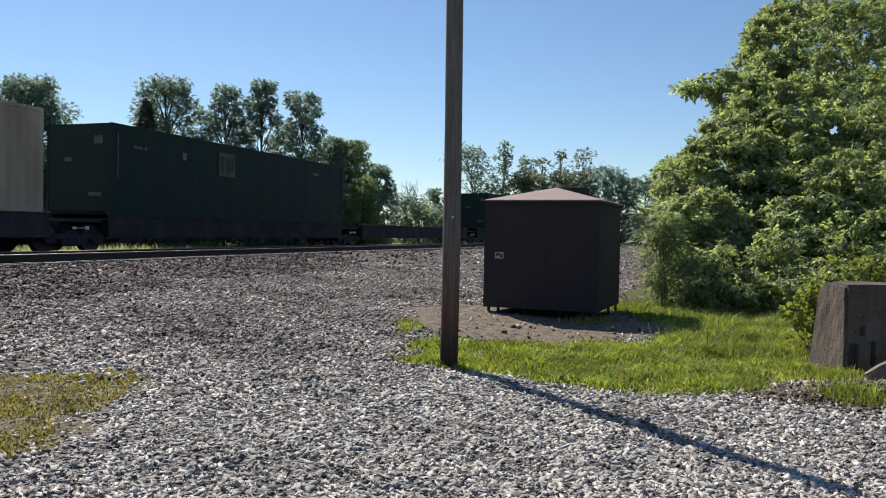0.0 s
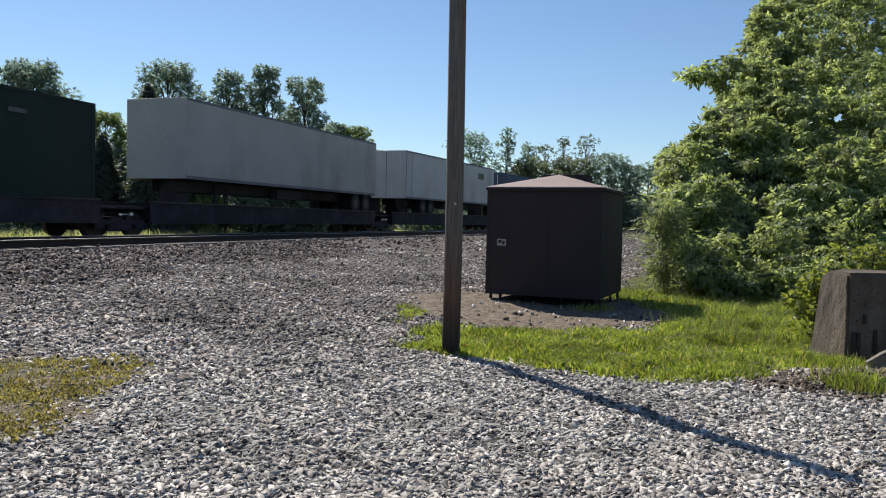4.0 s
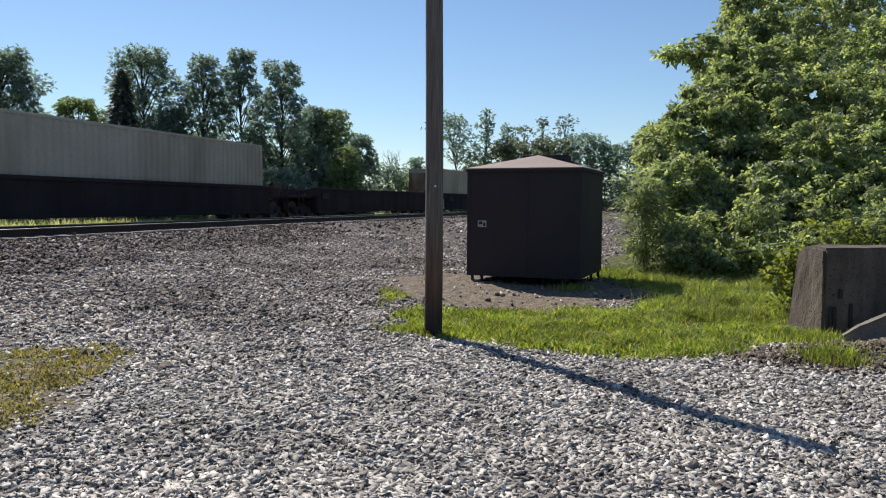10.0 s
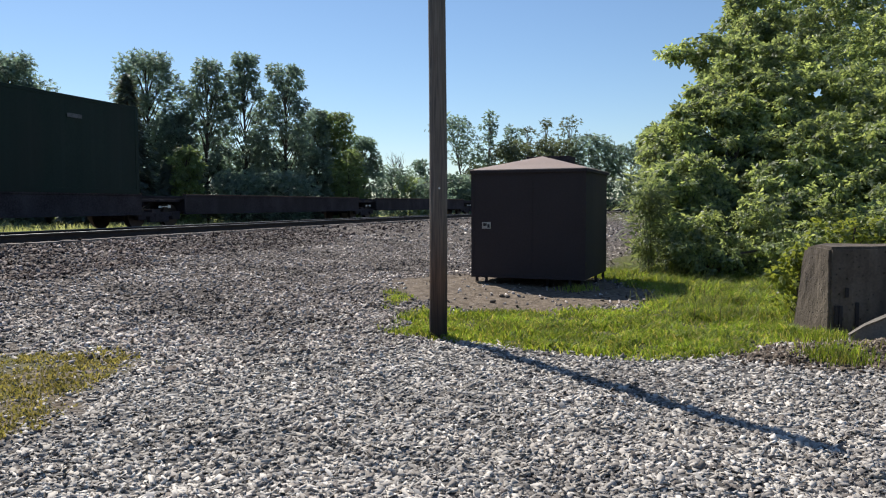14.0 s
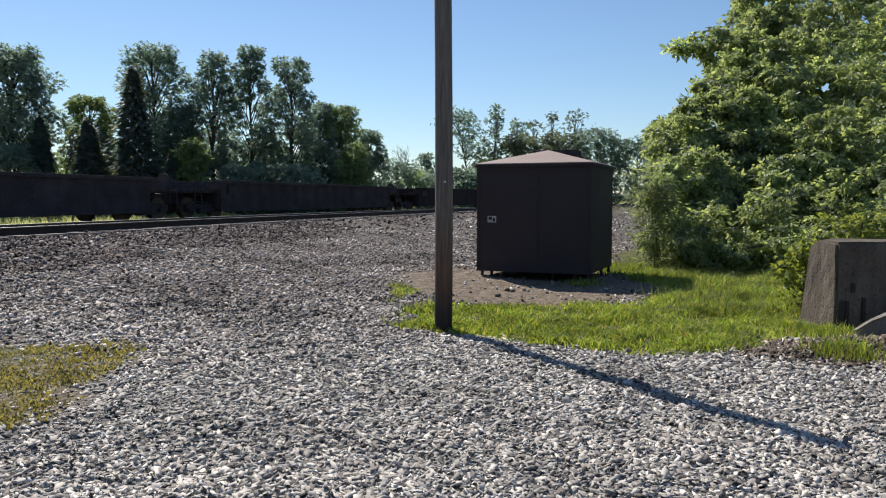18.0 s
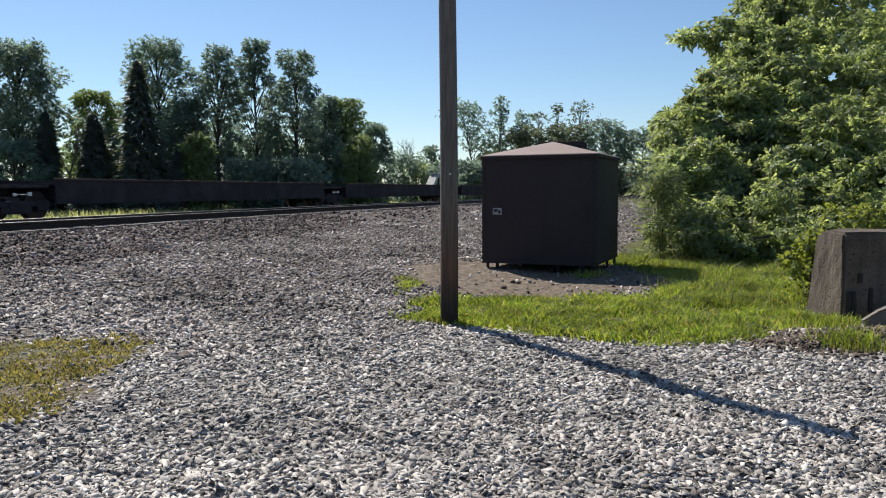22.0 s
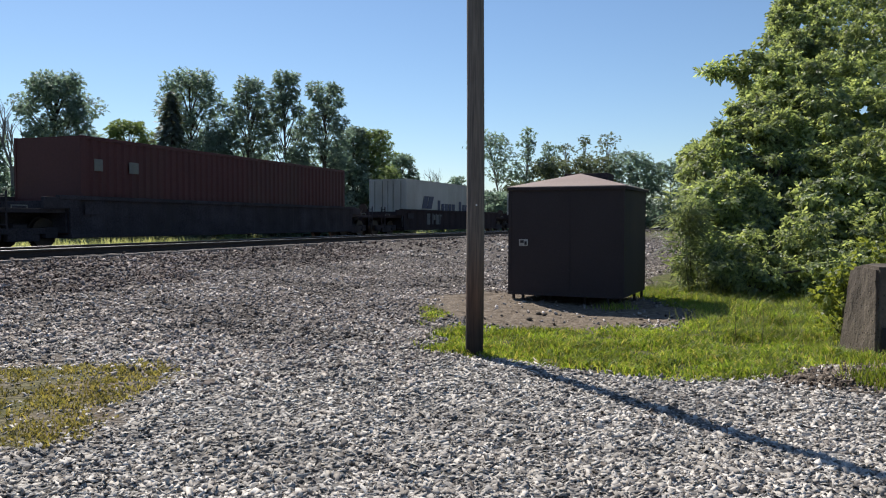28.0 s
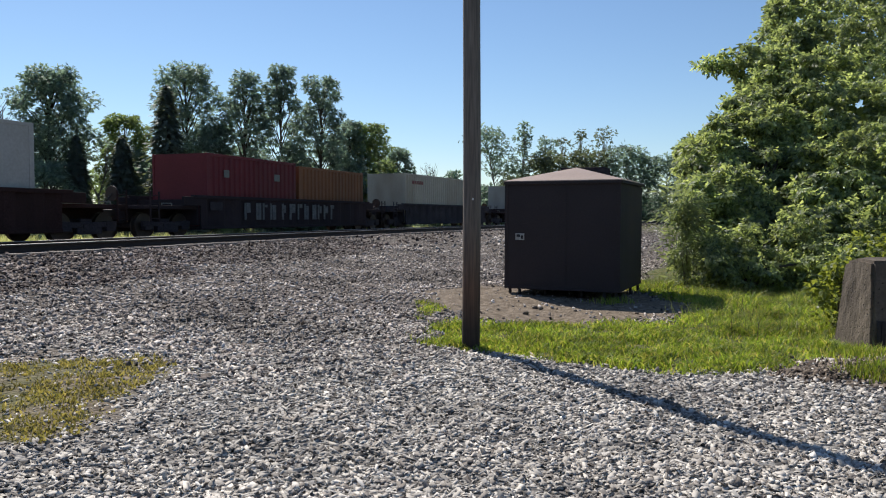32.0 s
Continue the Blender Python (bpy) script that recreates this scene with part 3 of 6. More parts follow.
# ---- two tracks: the far one carries the train ----
def build_track(off, rail_z, label, first, count):
    track = thing("rail_track", pose(0, 0, 0), label, "railway", "railway tracks")
    track["kind"] = "structure"

    def along(s, z=0.0):
        return on_line(s, rail_z + z) @ pose(0, -off, 0)

    for side in (-0.7525, 0.7525):
        rail = [(-0.075, -0.17), (0.075, -0.17), (0.02, -0.14), (0.012, -0.05), (0.034, -0.035), (0.034, -0.016), (-0.034, -0.016), (-0.034, -0.035), (-0.012, -0.05), (-0.02, -0.14)]
        head = [(-0.024, -0.0155), (0.024, -0.0155), (0.023, -0.006), (0.018, -0.002), (0.0, 0.0), (-0.018, -0.002), (-0.023, -0.006)]
        for nm, outline, mat in (("rail", rail, M["steel_rail"]), ("rail_head", head, M["rail_head"])):
            v, f = [], []
            ss = list(np.arange(-60, 240, 2.5))
            for s in ss:
                m = along(s)
                v += [m @ Vector((0, side + y, z)) for y, z in outline]
            k = len(outline)
            for j in range(len(ss) - 1):
                f += [(j * k + i, (j + 1) * k + i, (j + 1) * k + (i + 1) % k, j * k + (i + 1) % k) for i in range(k)]
            ob = new(nm, raw_mesh(nm, [tuple(p) for p in v], f, mat))
            if nm == "rail":
                ob.parent = track
                last = ob
            else:
                ob.parent = last
                ob["label"] = "polished running surface"
    bm = boxes([(-0.115, 0.115, -1.3, 1.3, -0.17, 0.0)], bevel=0.012)
    me = bpy.data.meshes.new("tie")
    bm.to_mesh(me)
    bm.free()
    me.materials.append(M["tie_wood"])
    rng = random.Random(3)
    for i in range(count):
        s = first + i * 0.53
        shared("tie", me, track, along(s + rng.uniform(-0.03, 0.03), -0.172) @ pose(0, rng.uniform(-0.04, 0.04), rng.uniform(-0.01, 0.004), 0, 0, rng.uniform(-1, 1)))


build_track(4.1, 1.0, "empty railway track with bright-topped rails on dark wooden ties", -16, 230)
build_track(0.0, RAIL_Z, "railway track on which the freight train runs", -16, 120)


# ---- wooden pole ----
def build_pole():
    m = bpy.data.materials.new("pole_wood")
    n, l = links(m)
    b = n["Principled BSDF"]
    tc, mp, no = n.new("ShaderNodeTexCoord"), n.new("ShaderNodeMapping"), n.new("ShaderNodeTexNoise")
    mp.inputs["Scale"].default_value = (34, 34, 1.6)
    no.inputs["Scale"].default_value, no.inputs["Detail"].default_value = 1.6, 8
    l.new(tc.outputs["Object"], mp.inputs["Vector"])
    l.new(mp.outputs["Vector"], no.inputs["Vector"])
    r = n.new("ShaderNodeValToRGB")
    r.color_ramp.elements[0].position, r.color_ramp.elements[0].color = 0.32, (0.100, 0.082, 0.069, 1)
    r.color_ramp.elements[1].position, r.color_ramp.elements[1].color = 0.68, (0.200, 0.166, 0.137, 1)
    l.new(no.outputs["Fac"], r.inputs["Fac"])
    sep = n.new("ShaderNodeSeparateXYZ")
    l.new(tc.outputs["Object"], sep.inputs[0])
    # creosote left at the butt, a reddish band above it
    mr = n.new("ShaderNodeValToRGB")
    mr.color_ramp.elements[0].position, mr.color_ramp.elements[0].color = 0.05, (0.22, 0.19, 0.18, 1)
    mr.color_ramp.elements[1].position, mr.color_ramp.elements[1].color = 0.34, (1, 1, 1, 1)
    e = mr.color_ramp.elements.new(0.15)
    e.color = (0.80, 0.55, 0.42, 1)
    sc = n.new("ShaderNodeMath")
    sc.operation = "DIVIDE"
    sc.inputs[1].default_value = 4.8
    l.new(sep.outputs["Z"], sc.inputs[0])
    l.new(sc.outputs[0], mr.inputs["Fac"])
    mul = n.new("ShaderNodeMix")
    mul.data_type, mul.blend_type = "RGBA", "MULTIPLY"
    mul.inputs["Factor"].default_value = 1
    l.new(r.outputs["Color"], mul.inputs["A"])
    l.new(mr.outputs["Color"], mul.inputs["B"])
    l.new(mul.outputs["Result"], b.inputs["Base Color"])
    bp = n.new("ShaderNodeBump")
    bp.inputs["Strength"].default_value, bp.inputs["Distance"].default_value = 0.35, 0.012
    l.new(no.outputs["Fac"], bp.inputs["Height"])
    l.new(bp.outputs["Normal"], b.inputs["Normal"])
    b.inputs["Roughness"].default_value = 0.9
    bm = bmesh.new()
    rings, sides, top = 40, 20, 4.85
    rows = []
    for j in range(rings + 1):
        z = -0.15 + (top + 0.15) * j / rings
        rad = 0.108 - 0.006 * z / top
        rows.append([bm.verts.new((math.cos(6.2832 * i / sides) * rad * (1 + 0.02 * noise.noise((i * 0.9, z * 0.4, 1.0))) + 0.008 * math.sin(z * 0.9),
                                   math.sin(6.2832 * i / sides) * rad * (1 + 0.02 * noise.noise((i * 0.9, z * 0.4, 7.0))), z)) for i in range(sides)])
    for a, c in zip(rows, rows[1:]):
        for i in range(sides):
            f = bm.faces.new((a[i], a[(i + 1) % sides], c[(i + 1) % sides], c[i]))
            f.smooth = True
    bm.faces.new(rows[-1])
    pole = thing("utility_pole", pose(-0.11, 9.2, 0.0), "weathered brown wooden pole with a dark creosoted foot", "pole")
    part("shaft", bm, m, pole)
    part("nail", tube(bmesh.new(), (0.02, -0.11, 1.80), (0.02, -0.095, 1.80), 0.012, 0.012, 8), M["bright_metal"], pole, "shiny nail head")
    part("top_cut", tube(bmesh.new(), (0, 0, 4.83), (0, 0, 4.862), 0.10, 0.098, 20), M["bark_grey"], pole, "sawn grey end grain")


build_pole()


# ---- steel shed on legs ----
SHED = pose(2.607, 14.5, 0.0, 0, 0, -22)


def build_shed():
    w, dpt, z0, z1 = 2.256, 2.21, 0.165, 2.272
    sh = thing("equipment_shed", SHED, "dark brown windowless sheet-steel equipment shed standing on short legs", "shed")
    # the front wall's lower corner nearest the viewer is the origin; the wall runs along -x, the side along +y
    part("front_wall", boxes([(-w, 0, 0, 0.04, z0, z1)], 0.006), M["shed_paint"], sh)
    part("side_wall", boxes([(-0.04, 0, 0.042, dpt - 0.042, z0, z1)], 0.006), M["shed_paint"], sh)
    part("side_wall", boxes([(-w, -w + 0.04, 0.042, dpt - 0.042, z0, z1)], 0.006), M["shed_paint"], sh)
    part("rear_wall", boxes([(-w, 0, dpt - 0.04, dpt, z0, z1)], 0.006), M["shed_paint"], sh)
    part("floor_pan", boxes([(-w + 0.042, -0.042, 0.042, dpt - 0.042, z0, z0 + 0.05)]), M["black_steel"], sh)
    door = part("door", boxes([(-w + 0.30, -w + 1.22, -0.006, -0.002, z0 + 0.10, z1 - 0.12)], 0.001), M["shed_paint"], sh)
    for z in (0.55, 1.2, 1.85):
        part("hinge", boxes([(-w + 1.20, -w + 1.24, -0.016, -0.007, z, z + 0.12)]), M["shed_paint"], door)
    for x in (-0.02, -w + 0.0):
        part("corner_trim", boxes([(x - 0.03, x + 0.03, -0.012, -0.001, z0 - 0.002, z1)], 0.003), M["shed_paint"], sh)
    part("base_rail", boxes([(-w, 0, -0.02, -0.003, z0 - 0.002, z0 + 0.05)], 0.004), M["shed_paint"], sh)
    # hipped roof with a small overhang
    o, zt = 0.045, z1 + 0.307
    c = Vector((-w / 2, dpt / 2, zt))
    pts = [Vector((-w - o, -o, z1)), Vector((o, -o, z1)), Vector((o, dpt + o, z1)), Vector((-w - o, dpt + o, z1))]
    for i in range(4):
        a, b = pts[i], pts[(i + 1) % 4]
        bm = bmesh.new()
        up = Vector((0, 0, 0.02))
        vs = [bm.verts.new(p) for p in (a, b, c)] + [bm.verts.new(p + up) for p in (a, b, c)]
        for f in ((0, 2, 1), (3, 4, 5), (0, 1, 4, 3), (1, 2, 5, 4), (2, 0, 3, 5)):
            bm.faces.new([vs[k] for k in f])
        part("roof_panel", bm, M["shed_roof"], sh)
    part("eave_trim", boxes([(-w - o, o, -o - 0.004, -o + 0.02, z1 - 0.05, z1 + 0.003)], 0.004), M["shed_paint"], sh)
    part("eave_trim", boxes([(o - 0.02, o + 0.004, -o + 0.022, dpt + o, z1 - 0.05, z1 + 0.003)], 0.004), M["shed_paint"], sh)
    part("roof_vent", boxes([(-w / 2 - 0.42, -w / 2 + 0.50, dpt * 0.62, dpt * 0.62 + 0.6, z1 + 0.12, z1 + 0.345)], 0.015), M["black_steel"], sh, "dark box vent")
    for x, y in ((-w + 0.06, 0.08), (-w + 0.26, 0.08), (-w * 0.68, 0.35), (-w * 0.36, 0.35), (-0.30, 0.08), (-0.07, 0.08), (-0.05, dpt - 0.1), (-0.05, dpt * 0.6), (-w + 0.05, dpt - 0.1)):
        leg = part("leg", boxes([(x - 0.025, x + 0.025, y - 0.025, y + 0.025, -0.10, z0 + 0.01)], 0.004), M["shed_paint"], sh)
    plate = part("notice_plate", boxes([(-w + 0.20, -w + 0.38, -0.020, -0.003, 1.13, 1.26)], 0.004), M["hitch_white"], sh, "small pale notice plate with worn marks")
    part("mark", boxes([(-w + 0.225, -w + 0.30, -0.024, -0.021, 1.185, 1.24), (-w + 0.315, -w + 0.36, -0.024, -0.021, 1.15, 1.22)]), M["dark_mark"], plate)


build_shed()


# ---- concrete block, rubble, earth heap ----
def build_block():
    conc = paint("old_concrete", (0.160, 0.128, 0.098), 0.95, scale=2.2, grain=30, vary=0.3, bump=0.45, dirt=(0.085, 0.068, 0.054), dirt_amount=0.5)
    n, l = links(conc)
    tc, mp, streak, pit = n.new("ShaderNodeTexCoord"), n.new("ShaderNodeMapping"), n.new("ShaderNodeTexNoise"), n.new("ShaderNodeTexVoronoi")
    mp.inputs["Scale"].default_value = (4, 4, 1.1)
    streak.inputs["Scale"].default_value, streak.inputs["Detail"].default_value = 1.5, 7
    pit.inputs["Scale"].default_value = 15
    l.new(tc.outputs["Object"], mp.inputs["Vector"])
    l.new(mp.outputs["Vector"], streak.inputs["Vector"])
    l.new(tc.outputs["Object"], pit.inputs["Vector"])
    run, hole, both, tint = n.new("ShaderNodeMapRange"), n.new("ShaderNodeMapRange"), n.new("ShaderNodeMath"), n.new("ShaderNodeMix")
    run.inputs["From Min"].default_value, run.inputs["From Max"].default_value, run.inputs["To Min"].default_value, run.inputs["To Max"].default_value = 0.3, 0.7, 0.72, 1.3
    hole.inputs["From Min"].default_value, hole.inputs["From Max"].default_value, hole.inputs["To Min"].default_value = 0.08, 0.22, 0.45
    l.new(streak.outputs["Fac"], run.inputs["Value"])
    l.new(pit.outputs["Distance"], hole.inputs["Value"])
    both.operation = "MULTIPLY"
    l.new(run.outputs["Result"], both.inputs[0])
    l.new(hole.outputs["Result"], both.inputs[1])
    tint.data_type, tint.blend_type = "RGBA", "MULTIPLY"
    tint.inputs["Factor"].default_value = 1
    base = n["Principled BSDF"].inputs["Base Color"]
    l.new(base.links[0].from_socket, tint.inputs["A"])
    l.new(both.outputs[0], tint.inputs["B"])
    l.new(tint.outputs["Result"], base)
    dent = n.new("ShaderNodeBump")
    dent.inputs["Strength"].default_value, dent.inputs["Distance"].default_value = 0.8, 0.03
    l.new(both.outputs[0], dent.inputs["Height"])
    l.new(dent.outputs["Normal"], n["Bump"].inputs["Normal"])
    bk = thing("concrete_block", pose(4.67, 9.34, 0.0), "large weathered concrete barrier block with a broken end", "block")
    # plan of the block: a skewed end, a long front; the end flares a little towards the ground
    low, top = ((0.0, 0.0), (1.95, -0.06), (1.95, 0.82), (-0.10, 0.80)), ((0.0, 0.02), (1.93, -0.03), (1.93, 0.78), (0.02, 0.76))
    bm = bmesh.new()
    a = [bm.verts.new((x, y, -0.1)) for x, y in low]
    c = [bm.verts.new((x, y, 1.08)) for x, y in top]
    for i in range(4):
        bm.faces.new((a[i], a[(i + 1) % 4], c[(i + 1) % 4], c[i]))
    bm.faces.new(c)
    bm.faces.new(a[::-1])
    bmesh.ops.bevel(bm, geom=bm.edges[:], offset=0.035, segments=2, affect="EDGES")
    bmesh.ops.triangulate(bm, faces=[f for f in bm.faces if len(f.verts) > 4])
    bmesh.ops.subdivide_edges(bm, edges=[e for e in bm.edges if e.calc_length() > 0.2], cuts=7, use_grid_fill=True)
    for v in bm.verts:
        worn = Vector((v.co.x * 9, v.co.y * 9, v.co.z * 2.0))
        k = noise.noise(worn) * 0.006 + noise.noise(v.co * 11.0) * 0.010
        v.co += Vector((k, noise.noise(worn + Vector((5, 0, 0))) * 0.008, noise.noise(v.co * 6.0) * 0.014 * (v.co.z > 0.9)))
        # the top corner nearest the yard is knocked off
        v.co.z -= 0.06 * max(0.0, 1 - (Vector((v.co.x, v.co.y)) - Vector((0.0, 0.75))).length / 0.3) * (v.co.z > 0.95)
    part("block_body", bm, conc, bk)
    for x, z, tall in ((0.05, 0.10, 0.26), (0.10, 0.02, 0.34), (0.30, 0.10, 0.30), (0.17, 0.46, 0.12)):
        bm = boxes([(x, x + 0.045, -0.034 - 0.004 * x, -0.010, z, z + tall)], 0.009)
        part("slot", bm, M["dark_mark"], bk, "dark stained slot")
    # a broken slab tipped up against the block: long wedge with a knobbly skin
    outline = [(0.0, 0.09), (0.16, 0.20), (0.55, 0.37), (0.95, 0.42), (1.45, 0.36), (1.5, -0.06), (0.5, -0.06), (0.05, -0.02)]
    bm = bmesh.new()
    rows = [[bm.verts.new((x + sx, y, z * k - 0.02 * (k < 1))) for x, z in outline] for y, k, sx in ((-0.13, 0.95, 0.02), (-0.17, 1.0, 0.0), (-0.09, 1.01, 0.01), (-0.04, 0.92, 0.06))]
    for a, b in zip(rows, rows[1:]):
        for q in range(len(outline)):
            bm.faces.new((a[q], a[(q + 1) % len(outline)], b[(q + 1) % len(outline)], b[q]))
    bm.faces.new(rows[0][::-1])
    bm.faces.new(rows[-1])
    bmesh.ops.triangulate(bm, faces=bm.faces[:])
    bmesh.ops.subdivide_edges(bm, edges=bm.edges[:], cuts=2, use_grid_fill=True)
    bmesh.ops.recalc_face_normals(bm, faces=bm.faces)
    for v in bm.verts:
        v.co += Vector((noise.noise(v.co * 5), noise.noise(v.co * 5 + Vector((9, 0, 0))), noise.noise(v.co * 6 + Vector((0, 4, 0))))) * 0.012
    slab = part("rubble_slab", bm, paint("broken_concrete", (0.19, 0.17, 0.145), 0.95, scale=3, grain=30, vary=0.3, bump=0.5))
    slab.matrix_basis = pose(4.57, 8.80, 0.03, 0, 0, -3)
    tagged(slab, "broken pale concrete slab lying against the block", "rubble")
    rng = random.Random(8)
    for i, (x, y, s) in enumerate(((0.94, 13.05, 0.055), (1.03, 12.95, 0.045), (0.74, 12.35, 0.05), (1.6, 12.9, 0.03), (2.43, 11.95, 0.06), (0.3, 12.9, 0.03), (2.6, 12.8, 0.03))):
        bm = bmesh.new()
        bmesh.ops.create_icosphere(bm, subdivisions=2, radius=s)
        for v in bm.verts:
            v.co *= 1 + 0.5 * noise.noise(v.co * 14 + Vector((i, i, 0)))
            v.co.z *= 0.7
        ob = part("field_stone", bm, conc)
        ob.matrix_basis = pose(x, y, float(z_at(x, y)) + s * 0.4, 0, 0, rng.uniform(0, 360))
        tagged(ob, "small pale stone lying on the bare earth", "stone", "loose stones")


build_block()


# ---- trees and shrubs ----
def leaf_cloud(centres, radii, count, size, seed, flat=0.8, droop=0.0, hollow=0.35):
    """Pointed leaves in clumps: verts and faces."""
    rng = np.random.default_rng(seed)
    centres, radii = np.asarray(centres, float), np.asarray(radii, float)
    wgt = radii ** 2
    k = rng.choice(len(centres), count, p=wgt / wgt.sum())
    d = rng.normal(0, 1, (count, 3))
    d /= np.linalg.norm(d, axis=1)[:, None]
    r = hollow + (1.08 - hollow) * rng.random(count) ** 0.6
    p = centres[k] + d * (radii[k] * r)[:, None] * np.array([1, 1, flat])
    L = size * rng.uniform(0.6, 1.35, count)
    a = rng.normal(0, 1, (count, 3)) + d * 0.7 + np.array([0, 0, -droop])
    a /= np.linalg.norm(a, axis=1)[:, None]
    u = np.cross(a, rng.normal(0, 1, (count, 3)) + np.array([0, 0, 1.2]))
    u /= np.linalg.norm(u, axis=1)[:, None] + 1e-9
    nrm = np.cross(a, u)
    W = L * rng.uniform(0.24, 0.36, count)
    v = np.stack([p - a * (L / 2)[:, None], p + u * W[:, None] + nrm * (W * 0.25)[:, None], p + a * (L / 2)[:, None], p - u * W[:, None] + nrm * (W * 0.25)[:, None]], 1)
    i = np.arange(count)[:, None] * 4
    return v.reshape(-1, 3), np.concatenate([i + np.array([[0, 1, 2]]), i + np.array([[0, 2, 3]])])


def leaf_sprays(centres, radii, count, size, seed, per=5, flat=0.75, droop=0.3, hollow=0.4, lift=1.0, wide=(0.26, 0.36), hang=0.25, simple=False):
    """Leaves set along short twigs that point out of their clump and hang a little: verts and faces."""
    rng = np.random.default_rng(seed)
    centres, radii = np.asarray(centres, float), np.asarray(radii, float)
    n = count // per
    k = rng.choice(len(centres), n, p=radii ** 2 / (radii ** 2).sum())
    d = rng.normal(0, 1, (n, 3))
    d /= np.linalg.norm(d, axis=1)[:, None]
    p = centres[k] + d * (radii[k] * (hollow + (1.05 - hollow) * rng.random(n) ** 0.6))[:, None] * np.array([1, 1, flat])
    a = rng.normal(0, 0.55, (n, 3)) + d * np.array([1, 1, 0.5]) + np.array([0, 0, -droop])
    a /= np.linalg.norm(a, axis=1)[:, None]
    up = rng.normal(0, 0.45, (n, 3)) + d * 0.35 + np.array([0, 0, lift])
    up -= a * (up * a).sum(1)[:, None]
    up /= np.linalg.norm(up, axis=1)[:, None]
    side = np.cross(up, a)
    out = []
    for j in range(per):
        L = size * rng.uniform(0.65, 1.3, n)
        turn = (0.0 if j == per - 1 else (0.9 if j % 2 else -0.9)) + rng.normal(0, 0.2, n)
        ax = a * np.cos(turn)[:, None] + side * np.sin(turn)[:, None] + np.array([0, 0, -hang]) * rng.random(n)[:, None]
        ax /= np.linalg.norm(ax, axis=1)[:, None]
        nr = up + rng.normal(0, 0.38, (n, 3))
        w = np.cross(nr, ax)
        w /= np.linalg.norm(w, axis=1)[:, None] + 1e-9
        base = p + a * (size * 0.55 * (j // 2))[:, None] if np.ndim(size) else p + a * (size * 0.55 * (j // 2))
        W = (L * rng.uniform(*wide, n))[:, None]
        drop = up * W * 0.3
        if simple:
            out.append(np.stack([base - w * W * 0.95, base + w * W * 0.95 - drop, base + ax * L[:, None]], 1))
            continue
        out.append(np.stack([base, base + ax * (L * 0.45)[:, None] + w * W - drop, base + ax * L[:, None], base + ax * (L * 0.45)[:, None] - w * W - drop], 1))
    v = np.concatenate(out)
    if simple:
        return v.reshape(-1, 3), np.arange(len(v) * 3).reshape(-1, 3)
    i = np.arange(len(v))[:, None] * 4
    return v.reshape(-1, 3), np.concatenate([i + np.array([[0, 1, 2]]), i + np.array([[0, 2, 3]])])


def limbs(bm, base, top, r, centres, rng, reach=0.9):
    """A tapered trunk and a limb towards each clump."""
    base, top = Vector(base), Vector(top)
    pts = [base.lerp(top, t) + Vector((rng.uniform(-1, 1), rng.uniform(-1, 1), 0)) * r * 0.9 * (t > 0) for t in (0, 0.25, 0.5, 0.75, 1)]
    for i in range(4):
        tube(bm, pts[i], pts[i + 1], r * (1 - 0.2 * i), r * (1 - 0.2 * (i + 1)) + 0.01, 8)
    for c in centres:
        c = Vector(c)
        t = min(max((c.z - base.z) / max(top.z - base.z, 0.1) - 0.22, 0.12), 0.95)
        j = min(int(t * 4), 3)
        s = pts[j].lerp(pts[j + 1], t * 4 - j)
        mid = s.lerp(c, 0.5) + Vector((rng.uniform(-1, 1), rng.uniform(-1, 1), 0.4)) * (c - s).length * 0.08
        q = s.lerp(c, reach)
        tube(bm, s, mid, r * 0.32, r * 0.2, 6)
        tube(bm, mid, q, r * 0.2, r * 0.06, 5)


def tree(name, x, y, h, width, label, leaf="leaf_hazed", bark="bark", count=7000, size=0.22, seed=1, low=0.25, clumps=26, lean=0.0, shape=1.0, gap=0.35, clump_r=0.17, group="", extra=(), per=4, tip=0.42):
    """A broadleaf tree: trunk with limbs, and a crown of leaf clumps with an uneven outline."""
    rng = random.Random(seed)
    z0 = float(height(x, y))
    th = thing(name, pose(x, y, z0), label, "tree" if h > 4 else "shrub", group)
    cs, rs = [], []
    for i in range(clumps):
        u = (i + 0.5) / clumps
        t = low + (1 - low) * u
        prof = (0.74 + 0.26 * math.sin(math.pi * min(u / 0.62, 1) / 2)) if u < 0.62 else math.sqrt(max(1 - ((u - 0.62) / tip) ** 2, 0.02))
        prof *= width / 2 * rng.uniform(0.82, 1.12) * shape
        a = i * 2.4 + rng.uniform(-0.5, 0.5)
        rad = clump_r * width * rng.uniform(0.7, 1.3)
        k = max(prof - rad * 0.8, 0) * rng.uniform(0.3, 1.0) ** 0.6
        cs.append((math.cos(a) * k + lean * u, math.sin(a) * k, min(t * h, h - rad * 0.75)))
        rs.append(rad)
    cs += [(a, b, c) for a, b, c, r in extra]
    rs += [r for a, b, c, r in extra]
    bm = bmesh.new()
    limbs(bm, (0, 0, -0.1), (lean * 0.8, 0, h * 0.9), max(0.035 * h ** 0.8 * 0.55, 0.03), cs, rng)
    part("trunk", bm, M[bark], th)
    v, f = leaf_sprays(cs, rs, count, size, seed, per, hollow=gap, simple=y > 30)
    ob = new("crown", raw_mesh("crown", v, f, M[leaf]))
    ob.parent = th
    return th


